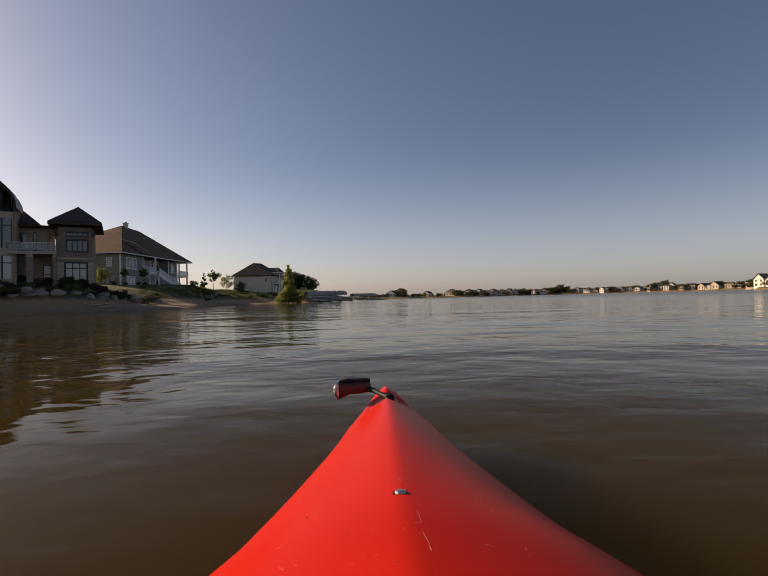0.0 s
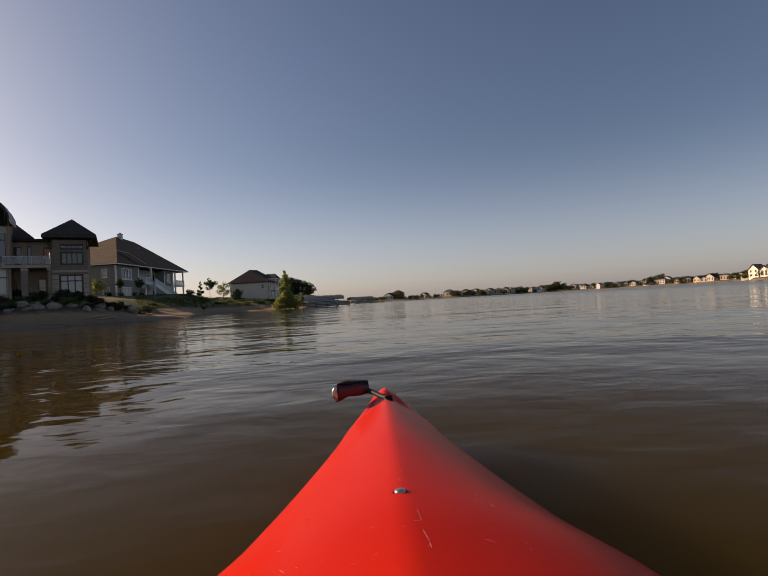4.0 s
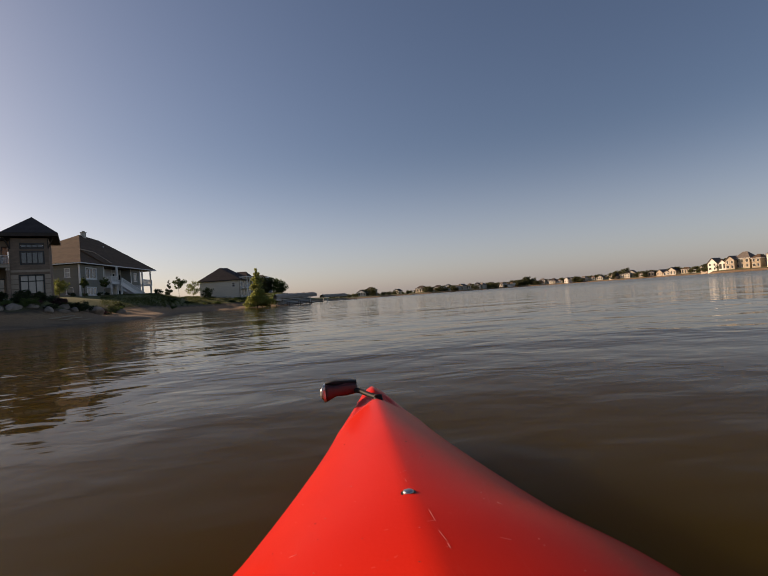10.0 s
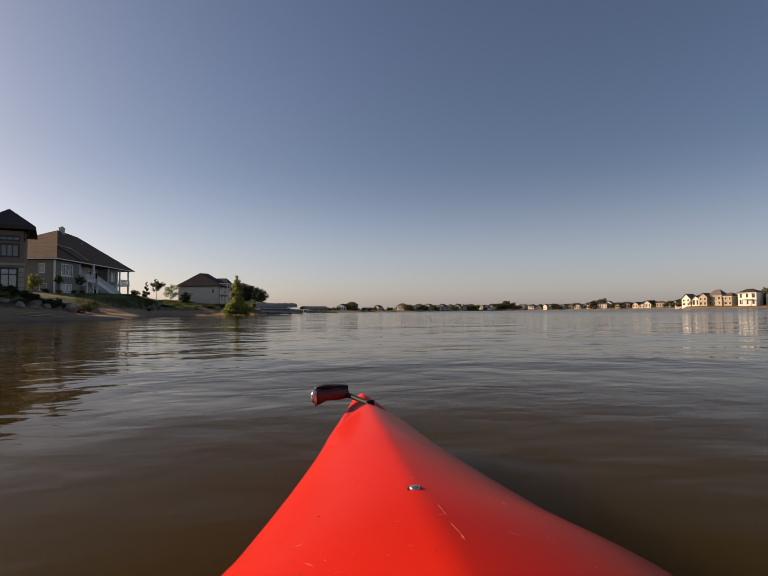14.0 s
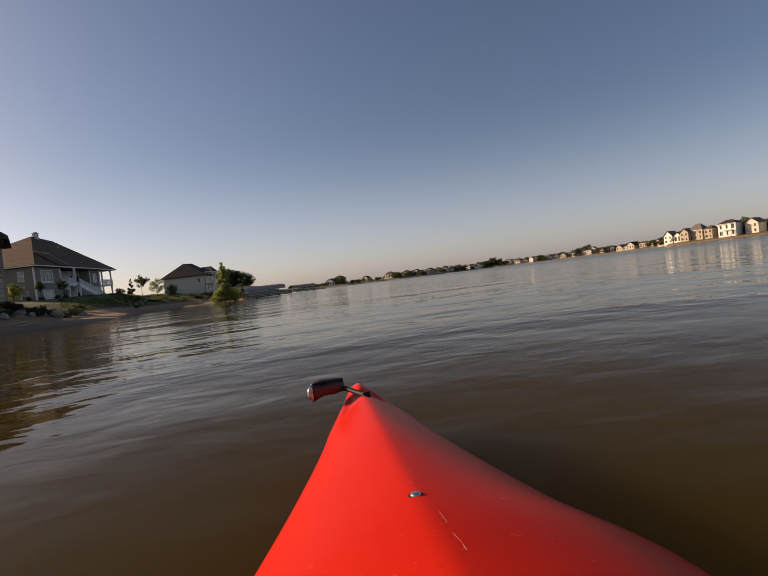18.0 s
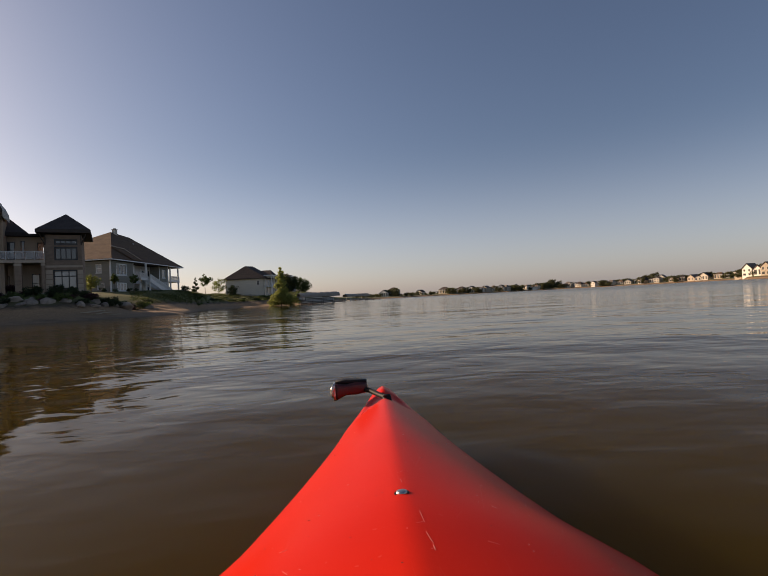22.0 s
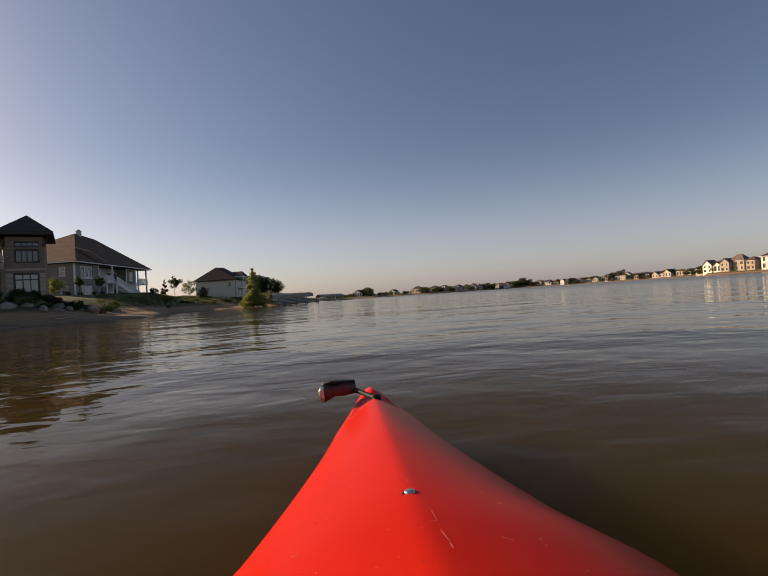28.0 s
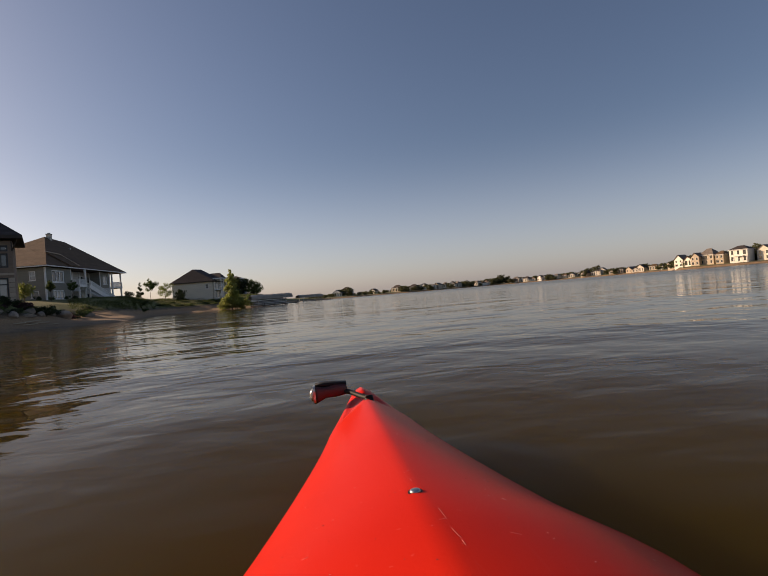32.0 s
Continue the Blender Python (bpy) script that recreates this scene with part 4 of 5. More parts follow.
bmesh.ops.recalc_face_normals(bm, faces=bm.faces)
ar = part("arched_roof", bm, METAL_ROOF, arch_house, "curved bronze metal roof with dark fascia")
for (xa, za), (xb, zb) in zip(ARCH, ARCH[1:]):
    if xa < -39.6:
        continue
    bm = bmesh.new()
    hexa(bm, [(xa - OX, -1.56, za - OZ - 0.42), (xb - OX, -1.56, zb - OZ - 0.42), (xb - OX, -1.505, zb - OZ - 0.42), (xa - OX, -1.505, za - OZ - 0.42),
              (xa - OX, -1.56, za - OZ + 0.03), (xb - OX, -1.56, zb - OZ + 0.03), (xb - OX, -1.505, zb - OZ + 0.03), (xa - OX, -1.505, za - OZ + 0.03)])
    part("fascia_board", bm, DARK_WOOD, ar)
for x in (-41, -40, -39, -38, -37, -36, -35, -34.3, -33.6):
    zz = arch_z(x) - OZ
    part("roof_seam", boxes((x - OX - 0.02, -1.4 if x > -39.5 else -0.6, zz - 0.06, x - OX + 0.02, 2.5, zz + 0.05)), METAL_ROOF, ar)
for u, lean_x in ((0.0, -0.7), (0.22, -0.35), (0.78, 0.35), (1.0, 0.25)):
    p = bay_point(u)
    bm = bmesh.new()
    tx = p[0] + lean_x
    beam(bm, (p[0], p[1] - 0.08, 8.75 - OZ), (tx, -1.35, arch_z(min(-33.1, tx + OX)) - OZ - 0.36), 0.13)
    part("roof_strut", bm, DARK_WOOD, arch_house)
part("bay_side_wall", boxes((BX1 - 0.02, 0.1, -1.4, BX1 + 0.28, 2.2, 9.75 - OZ)), STUCCO, arch_house)
part("bay_side_wall", boxes((BX0 - 0.28, 0.45, -1.4, BX0 + 0.02, 2.2, 10.9 - OZ)), STUCCO, arch_house)
part("bay_back_wall", boxes((BX0 - 0.28, 2.2, -1.4, BX1 + 0.28, 2.45, 9.75 - OZ)), STUCCO, arch_house)

# far wing beyond the bay, lengthened and raised out of view to shade the beach
LX0, LX1 = -63.0 - OX, BX0 - 0.29
lw_open = [(9.5, 0.2, 11.0, 2.2), (12.4, 0.2, 13.4, 2.2), (14.9, 0.2, 16.6, 2.2), (9.6, 3.4, 11.0, 4.9), (12.3, 3.2, 13.6, 5.2), (14.4, 3.2, 15.4, 5.2), (16.2, 3.4, 17.4, 4.9), (0.5, 0.2, 2.0, 2.2), (3.4, 0.2, 4.4, 2.2), (5.9, 0.2, 7.6, 2.2), (0.6, 3.4, 2.0, 4.9), (3.3, 3.2, 4.6, 5.2), (5.4, 3.2, 6.4, 5.2), (7.2, 3.4, 8.4, 4.9)]
at(part("wing_wall", wall_bm(LX1 - LX0, -1.4, 8.0 - OZ, 0.3, lw_open), STUCCO, arch_house), pose(LX0, 2.0, 0))
for a, b, c, d in lw_open:
    window(arch_house, pose(LX0 + a, 2.1, b), c - a, d - b, 2, 2, DARK_FRAME, PALE_REFLECT_GLASS if b < 1 else GLASS)
part("balcony_slab", boxes((LX0 + 0.1, -0.4, 4.72 - OZ, LX1 - 0.02, 1.98, 5.12 - OZ)), STONE_BAND, arch_house)
rail_glass(arch_house, LX0 + 0.15, LX1 - 0.05, -0.32, 5.12 - OZ, 0.95, 20)
for x in (-62.0, -58.5, -55.0, -52.0, -49.0, -46.5, -43.4, -41.0, -38.6):
    part("column", boxes((x - OX, -0.38, -0.025, x - OX + 0.55, 0.2, 4.72 - OZ)), BRICK_TAN, arch_house)
hip_roof(arch_house, LX0 - 0.6, 1.2, LX1 + 0.28, 9.0, 8.25 - OZ, ((LX0 + 1.5, 4.2, 11.8 - OZ), (LX1 - 2.5, 4.2, 11.8 - OZ)), 0.26, SHINGLE_DARK, "wing_roof", DARK_WOOD)
part("wing_side_wall", boxes((LX0 - 0.3, 2.0, -0.4, LX0, 8.3, 8.0 - OZ)), STUCCO, arch_house)
part("terrace", boxes((LX0, -0.6, -1.5, LX1, 1.98, -0.03)), CONCRETE, arch_house)

# ---- the grey-green house with the deck and stair ----
H2M = pose(-36.5, 69.5, 3.30, 0, 0, 85.5)
deck_house = thing("deck_house", H2M, "grey-green house with brown hip roof, white deck and stair", "house")
deck_house.scale = (1.04, 1.08, 0.845)
FL, DP, EV = 19.6, 13.0, 5.35           # front length, depth, eave height
front = [(1.3, 3.0, 3.95, 5.0), (1.4, 0.3, 3.8, 1.75)]
at(part("front_wall", wall_bm(5.5, -0.5, EV, 0.25, front), SIDING_GREY, deck_house), pose(0, 0, 0))
window(deck_house, pose(1.3, 0.08, 3.0), 2.65, 2.0, 3, 1, WHITE_TRIM, GLASS, 0.2)
window(deck_house, pose(1.4, 0.08, 0.3), 2.4, 1.45, 3, 1, WHITE_TRIM, PALE_REFLECT_GLASS, 0.17)
side_open = [(1.2, 3.35, 2.0, 4.85), (4.0, 3.35, 4.8, 4.85), (9.0, 3.35, 9.9, 4.85), (0.9, 0.6, 1.9, 1.7)]
side = at(part("side_wall", wall_bm(DP, -0.5, EV, 0.25, [(DP - c, b, DP - a, d) for a, b, c, d in side_open]), SIDING_GREY, deck_house), pose(0, DP, 0, 0, 0, -90))
for a, b, c, d in side_open:
    window(deck_house, pose(0.08, c, b, 0, 0, -90), c - a, d - b, 1, 2 if b > 3 else 1, WHITE_TRIM, PALE_REFLECT_GLASS if b > 3 else GLASS, 0.11)
part("corner_board", boxes((-0.03, -0.03, -0.5, 0.14, -0.002, EV), (-0.03, -0.002, -0.5, -0.002, 0.14, EV)), WHITE_TRIM, deck_house)
part("corner_board", boxes((5.36, -0.03, -0.5, 5.53, -0.002, EV), (5.502, -0.002, -0.5, 5.53, 0.3, EV)), WHITE_TRIM, deck_house)
# recessed middle, with windows and a door onto the deck
rec = [(0.6, 2.75, 1.5, 4.9), (2.2, 2.75, 3.3, 4.8), (5.0, 3.3, 6.4, 4.7), (6.7, 3.3, 8.0, 4.7), (8.9, 2.75, 9.9, 4.9), (4.6, 0.4, 5.6, 1.7), (7.0, 0.2, 8.2, 2.0), (9.0, 0.05, 10.0, 2.1)]
at(part("recess_wall", wall_bm(10.4, -0.5, EV, 0.25, rec), SIDING_PALE, deck_house), pose(5.5, 1.8, 0))
for i, (a, b, c, d) in enumerate(rec):
    window(deck_house, pose(5.5 + a, 1.88, b), c - a, d - b, 1 if c - a < 1.2 else 2, 1, WHITE_TRIM, GLASS, 0.13, name="deck_door" if i in (0, 4, 7) else "window", sill=i not in (0, 4, 7))
part("return_wall", boxes((5.25, 0.25, -0.5, 5.5, 1.8, EV)), SIDING_GREY, deck_house)
# the wing at the far end, with a roofed porch
at(part("wing_wall", wall_bm(2.6, 2.35, EV, 0.25, [(0.7, 3.1, 1.9, 4.8)]), SIDING_GREY, deck_house), pose(13.6, 0.3, 0))
at(part("wing_lower_wall", wall_bm(2.6, -0.5, 2.35, 0.25, [(0.5, 0.3, 1.9, 2.0)]), SIDING_PALE, deck_house), pose(13.6, 0.3, 0))
window(deck_house, pose(14.3, 0.38, 3.1), 1.2, 1.7, 1, 1, WHITE_TRIM, PALE_REFLECT_GLASS, 0.15)
window(deck_house, pose(14.1, 0.38, 0.3), 1.4, 1.7, 2, 1, WHITE_TRIM, GLASS, 0.12)
part("wing_side_wall", boxes((13.35, 0.3, -0.5, 13.6, 1.8, EV)), SIDING_GREY, deck_house)
part("wing_side_wall", boxes((16.2, 0.3, -0.5, 16.45, 5.0, EV)), SIDING_WHITE, deck_house)
at(part("porch_wall", wall_bm(3.2, -0.5, EV, 0.25, [(0.8, 2.75, 2.0, 4.9)]), SIDING_GREY, deck_house), pose(16.4, 4.0, 0))
window(deck_house, pose(17.2, 4.08, 2.75), 1.2, 2.15, 2, 1, WHITE_TRIM, GLASS, 0.12, name="porch_door", sill=False)
part("end_wall", boxes((FL - 0.25, 4.25, -0.5, FL, DP, EV)), SIDING_GREY, deck_house)
part("back_wall", boxes((0.25, DP - 0.25, -0.5, FL - 0.25, DP, EV)), SIDING_GREY, deck_house)
part("porch_deck", boxes((16.46, 0.0, 2.35, 19.7, 3.98, 2.62)), WHITE_TRIM, deck_house)
for x, y in ((19.5, 0.15), (16.7, 0.15), (19.5, 3.6)):
    part("porch_post", boxes((x - 0.1, y - 0.1, -0.6, x + 0.1, y + 0.1, 2.345)), WHITE_TRIM, deck_house)
    part("porch_post", boxes((x - 0.09, y - 0.09, 2.625, x + 0.09, y + 0.09, EV)), WHITE_TRIM, deck_house)


def picket_rail(parent, a, b, h=0.95, gap=0.19):
    """A white guard rail from a to b, level or sloping."""
    a, b = Vector(a), Vector(b)
    bm = bmesh.new()
    beam(bm, a + Vector((0, 0, h)), b + Vector((0, 0, h)), 0.08)
    beam(bm, a + Vector((0, 0, 0.12)), b + Vector((0, 0, 0.12)), 0.06)
    rl = part("handrail", bm, WHITE_TRIM, parent)
    n = max(2, int((b - a).length / gap))
    for k in range(n + 1):
        p = a.lerp(b, k / n)
        w = 0.06 if k in (0, n) else 0.025
        part("rail_post" if k in (0, n) else "picket", boxes((p.x - w, p.y - w, p.z + 0.02, p.x + w, p.y + w, p.z + h - 0.05)), WHITE_TRIM, rl)


part("deck_floor", boxes((5.52, -1.0, 2.28, 7.45, 1.78, 2.62)), WHITE_TRIM, deck_house)
for x in (5.7, 7.3):
    part("deck_post", boxes((x - 0.08, -0.9, -0.6, x + 0.08, -0.74, 2.275)), WHITE_TRIM, deck_house)
picket_rail(deck_house, (5.6, -0.92, 2.62), (7.25, -0.92, 2.62), 0.95, 0.14)
picket_rail(deck_house, (5.6, -0.85, 2.62), (5.6, -0.05, 2.62))
picket_rail(deck_house, (16.55, 0.06, 2.62), (19.6, 0.06, 2.62))
picket_rail(deck_house, (19.64, 0.12, 2.62), (19.64, 3.9, 2.62))
NST = 14
for k in range(NST):
    x = 7.44 + k * 0.465
    z = 2.45 - (k + 1) * 2.75 / NST
    part("stair_tread", boxes((x, -1.35, z, x + 0.49, -0.1, z + 0.07)), WHITE_TRIM, deck_house)
for y in (-1.40, -0.06):
    bm = bmesh.new()
    beam(bm, (7.3, y, 2.35), (14.1, y, -0.45), 0.07, 0.70)
    part("stringer", bm, WHITE_TRIM, deck_house)
    picket_rail(deck_house, (7.5, y, 2.35), (14.0, y, -0.30), 1.0, 0.15)
part("knee_wall", boxes((7.9, 0.02, -0.5, 9.1, 1.76, 1.75)), SIDING_WHITE, deck_house)

# white trim boards, the tall post at the stair head and the dark door under the deck
for x in (7.0, 8.95, 10.7, 12.1, 13.3):
    part("trim_board", boxes((x - 0.09, 1.74, 2.64 if x < 7.4 else -0.45, x + 0.09, 1.797, EV)), WHITE_TRIM, deck_house)
part("stair_post", boxes((7.34, -0.86, 2.625, 7.54, -0.66, EV)), WHITE_TRIM, deck_house)
part("stair_post", boxes((7.50, -1.30, -0.6, 7.68, -1.12, 1.9)), WHITE_TRIM, deck_house)
part("deck_fascia", boxes((5.52, -1.04, 2.24, 7.45, -1.002, 2.66)), WHITE_TRIM, deck_house)
gd = part("under_deck_door", boxes((5.75, 1.60, -0.5, 7.75, 1.70, 2.1)), DARK_WOOD, deck_house, "dark brown boarded door under the deck")
for k in range(6):
    part("door_board", boxes((5.78 + k * 0.33, 1.57, -0.45, 6.08 + k * 0.33, 1.598, 2.05)), DARK_WOOD, gd)

part("corner_board", boxes((13.33, 0.262, -0.5, 13.50, 0.297, EV)), WHITE_TRIM, deck_house)
part("corner_board", boxes((16.05, 0.262, -0.5, 16.22, 0.297, EV)), WHITE_TRIM, deck_house)

# roof
EZ, OV = EV + 0.28, 0.55
P_ = [(-OV, -OV, EZ), (FL + OV, -OV, EZ), (FL + OV, DP + OV, EZ), (-OV, DP + OV, EZ)]
RIDGE = 5.6
RL, RR = (9.7, RIDGE, 12.1), (14.6, RIDGE, 11.75)
mr = hip_roof(deck_house, -OV, -OV, FL + OV, DP + OV, EZ, (RL, RR), 0.17, SHINGLE_BROWN, "main_roof", WHITE_TRIM)
courses(mr, P_[3], P_[0], RL, RL, 24, SHINGLE_BROWN)
courses(mr, P_[0], P_[1], RL, RR, 24, SHINGLE_BROWN)
# the raised roof panel over the recess, with pale rake boards
n_up = Vector((0, -0.45, 0.9)).normalized() * 0.22


def on_front(x, t):
    p = Vector((x, -OV + (RIDGE + OV) * t, EZ + (12.2 - EZ) * t))
    return p + n_up


q = [on_front(4.6, 0.02), on_front(6.7, 0.02), on_front(5.9, 0.33), on_front(3.1, 0.37)]
bm = bmesh.new()
slab(bm, q, 0.2)
bmesh.ops.recalc_face_normals(bm, faces=bm.faces)
part("roof_panel", bm, SHINGLE_BROWN, mr)
bm = bmesh.new()
beam(bm, q[2] + Vector((0, 0, 0.05)), q[3] + Vector((0, 0, 0.05)), 0.16)
part("rake_board", bm, STONE_BAND, mr)
bm = bmesh.new()
beam(bm, q[1] + Vector((0, 0, 0.05)), q[2] + Vector((0, 0, 0.05)), 0.13)
part("rake_board", bm, STONE_BAND, mr)
ch = part("chimney", boxes((10.1, 5.1, 10.9, 10.6, 5.65, 12.6)), SIDING_CREAM, deck_house)
part("chimney_cap", boxes((10.04, 5.04, 12.605, 10.66, 5.71, 12.69)), CONCRETE, ch)
part("flue", boxes((10.22, 5.2, 12.695, 10.48, 5.5, 12.9)), ALU, ch)
part("roof_vent", boxes((12.2, 3.6, 9.4, 12.45, 3.85, 10.15)), ALU, mr)
part("foundation", boxes((-0.05, 0.3, -1.6, FL + 0.03, DP + 0.02, -0.505)), CONCRETE, deck_house)
part("patio", boxes((5.6, -2.2, -0.75, 16.2, 0.28, -0.56)), CONCRETE, deck_house)

# ---- the cream house behind the willow ----
cream_house = thing("cream_house", pose(-40.6, 137, 3.35, 0, 0, -4), "cream sided house with dark hip roof, on the grassy bank", "house")
cream_house.scale = (0.84, 0.84, 0.90)
CW, CD, CE = 13.0, 12.0, 4.9
at(part("end_wall", wall_bm(CW, -0.8, CE, 0.3, [(10.4, 2.9, 11.4, 4.3), (1.2, 0.4, 2.0, 1.2)]), SIDING_CREAM, cream_house), pose(0, 0, 0))
window(cream_house, pose(10.4, 0.1, 2.9), 1.0, 1.4, 1, 2, WHITE_TRIM, GLASS, 0.1)
window(cream_house, pose(1.2, 0.1, 0.4), 0.8, 0.8, 1, 1, WHITE_TRIM, GLASS, 0.1)
part("side_wall", boxes((0, 0.3, -0.8, 0.3, CD, CE)), SIDING_CREAM, cream_house)
lake_open = [(0.8, 2.8, 2.6, 4.6), (3.4, 2.6, 5.4, 4.7), (6.5, 2.8, 8.0, 4.4), (9.4, 2.8, 11.0, 4.4), (0.8, 0.1, 2.8, 2.1), (4.0, 0.1, 6.5, 2.1), (8.2, 0.1, 10.6, 2.1)]
at(part("lake_wall", wall_bm(CD, -0.8, CE, 0.3, lake_open), SIDING_CREAM, cream_house), pose(CW, 0, 0, 0, 0, 90))
for a, b, c, d in lake_open:
    window(cream_house, pose(CW - 0.1, a, b, 0, 0, 90), c - a, d - b, 2, 1, WHITE_TRIM, GLASS, 0.12)
part("back_wall", boxes((0.3, CD - 0.3, -0.8, CW - 0.3, CD, CE)), SIDING_CREAM, cream_house)
cr_ = hip_roof(cream_house, -0.6, -0.6, CW + 0.6, CD + 0.6, CE + 0.25, ((5.2, 4.8, 9.3), (7.0, 7.5, 9.3)), 0.25, SHINGLE_DARK, "main_roof", DARK_WOOD)
courses(cr_, (-0.6, -0.6, CE + 0.25), (CW + 0.6, -0.6, CE + 0.25), (5.2, 4.8, 9.3), (5.3, 4.8, 9.3), 14, SHINGLE_DARK)
hip_roof(cream_house, 10.0, 1.5, 15.2, 8.0, CE + 1.1, ((11.0, 4.7, 7.6), (14.0, 4.7, 7.6)), 0.3, SHINGLE_DARK, "gable_roof", WHITE_TRIM)
part("gable_wall", boxes((11.5, 2.1, CE + 0.26, 14.6, 7.4, CE + 0.79)), SIDING_CREAM, cream_house)
part("balcony", boxes((CW + 0.01, 1.5, 2.3, CW + 2.2, 8.0, 2.55)), WHITE_TRIM, cream_house)
for y in (1.7, 4.7, 7.8):
    part("balcony_post", boxes((CW + 1.9, y - 0.1, -0.9, CW + 2.1, y + 0.1, 2.295)), WHITE_TRIM, cream_house)
    part("balcony_post", boxes((CW + 1.9, y - 0.1, 2.555, CW + 2.1, y + 0.1, CE + 0.79)), WHITE_TRIM, cream_house)
picket_rail(cream_house, (CW + 2.05, 1.8, 2.55), (CW + 2.05, 7.7, 2.55), 0.95, 0.4)
part("foundation", boxes((0.02, 0.02, -3.0, CW - 0.02, CD - 0.02, -0.805)), CONCRETE, cream_house)

# the darker house beyond it
slate_house = thing("slate_house", pose(-35.5, 172, 3.6, 0, 0, -4), "blue-grey house with flat-ended dark roof, half hidden by trees", "house")
at(part("front_wall", wall_bm(7.0, -1.5, 6.2, 0.3, [(0.8, 3.4, 2.2, 5.2), (4.2, 3.4, 5.8, 5.2), (1.0, 0.4, 2.2, 2.2), (4.2, 0.2, 6.0, 2.2)]), SIDING_BLUE, slate_house), pose(0, 0, 0))
for a, b, c, d in [(0.8, 3.4, 2.2, 5.2), (4.2, 3.4, 5.8, 5.2), (1.0, 0.4, 2.2, 2.2), (4.2, 0.2, 6.0, 2.2)]:
    window(slate_house, pose(a, 0.1, b), c - a, d - b, 2, 1, WHITE_TRIM, GLASS, 0.1)
part("side_wall", boxes((6.7, 0.3, -1.5, 7.0, 9, 6.2)), SIDING_BLUE, slate_house)
part("side_wall", boxes((0, 0.3, -1.5, 0.3, 9, 6.2)), SIDING_BLUE, slate_house)
part("back_wall", boxes((0.3, 8.7, -1.5, 6.7, 9, 6.2)), SIDING_BLUE, slate_house)
hip_roof(slate_house, -0.5, -0.6, 7.5, 9.6, 6.45, ((2.6, 4.0, 7.5), (4.6, 5.0, 7.5)), 0.25, SHINGLE_DARK, "roof", WHITE_TRIM)


# ---- boulder bank and planting ----
def boulder(place, size, seed):
    rnd = random.Random(seed)
    bm = bmesh.new()
    bmesh.ops.create_icosphere(bm, subdivisions=3, radius=1.0)
    off = Vector((rnd.uniform(0, 50), rnd.uniform(0, 50), rnd.uniform(0, 50)))
    cuts = [(Vector((rnd.gauss(0, 1), rnd.gauss(0, 1), rnd.gauss(0, 0.7))).normalized(), rnd.uniform(0.5, 0.85)) for _ in range(9)]
    for v in bm.verts:
        p = v.co.copy()
        for n, d in cuts:
            k = p.dot(n)
            if k > d:
                p -= n * (k - d) * 0.95
        p *= 1 + 0.16 * noise.noise(p * 1.6 + off) + 0.05 * noise.noise(p * 5 + off)
        v.co = Vector((p.x * size[0], p.y * size[1], p.z * size[2]))
    e = part("boulder", bm, BOULDER, None, "", True)
    e.matrix_basis = pose(*place, rnd.uniform(-8, 8), rnd.uniform(-8, 8), rnd.uniform(0, 360))
    return tagged(e, "weathered grey-brown granite boulder in the shore bank", "boulder", "boulders along the bank")


def bank(b, d):
    """A place d metres landward of the waterline at a bearing."""
    r = shore(b) + d
    x, y = r * math.sin(radians(b)), r * math.cos(radians(b))
    return x, y


rnd = random.Random(7)
kk = 0
b = -44.0
while b < -23.6:
    d = float(np.interp(b, [-29.5, -25.5, -23.6], [5.8, 13.0, 16.0])) + rnd.uniform(-0.8, 0.9)
    x, y = bank(b, d)
    s = rnd.choice((0.18, 0.24, 0.3, 0.38, 0.46)) * (2.1 if b > -28.6 else 1.15)
    boulder((x, y, ground_z(x, y) + s * 0.22), (s * rnd.uniform(0.9, 1.4), s * rnd.uniform(0.8, 1.1), s * rnd.uniform(0.55, 0.8)), kk)
    if rnd.random() < 0.75:
        x, y = bank(b + rnd.uniform(-0.3, 0.5), d + rnd.uniform(1.0, 1.9))
        s2 = rnd.choice((0.28, 0.38, 0.5)) * (1.5 if b > -28.6 else 1.1)
        boulder((x, y, ground_z(x, y) + s2 * 0.2), (s2 * 1.2, s2, s2 * 0.7), kk + 500)
    kk += 1
    b += (s * 2.0 + rnd.uniform(0.0, 1.0)) / 47 * 57.3 * 0.62
SHRUBS = ((LEAF_DARK, "dark green rounded shrub among the bank boulders"), (LEAF_DARK, "dark green rounded shrub among the bank boulders"),
          (LEAF_GREEN, "leafy green shrub among the bank boulders"), (LEAF_RED, "burgundy-leaved shrub among the bank boulders"))
protos = [plant("shrub", SHRUBS[k][1], "shrub", (0, 0, -50), 1.0, 1.35, 900, 0.13, SHRUBS[k][0], 60 + k, "round", 0.1, 0.03, "shrubs on the bank") for k in range(4)]
b = -44.0
k = 0
while b < -24.2:
    x, y = bank(b, float(np.interp(b, [-29.5, -25.5, -24.2], [5.5, 13.4, 15.5])) + rnd.uniform(0, 3.2))
    pr = protos[k % 4] if rnd.random() < 0.8 else protos[0]
    s = rnd.uniform(0.4, 0.8)
    c = copy_thing(pr, pose(x, y, ground_z(x, y) - 0.05, 0, 0, rnd.uniform(0, 360)))
    c.scale = (s * 1.2, s * 1.2, s)
    b += rnd.uniform(0.28, 0.62)
    k += 1
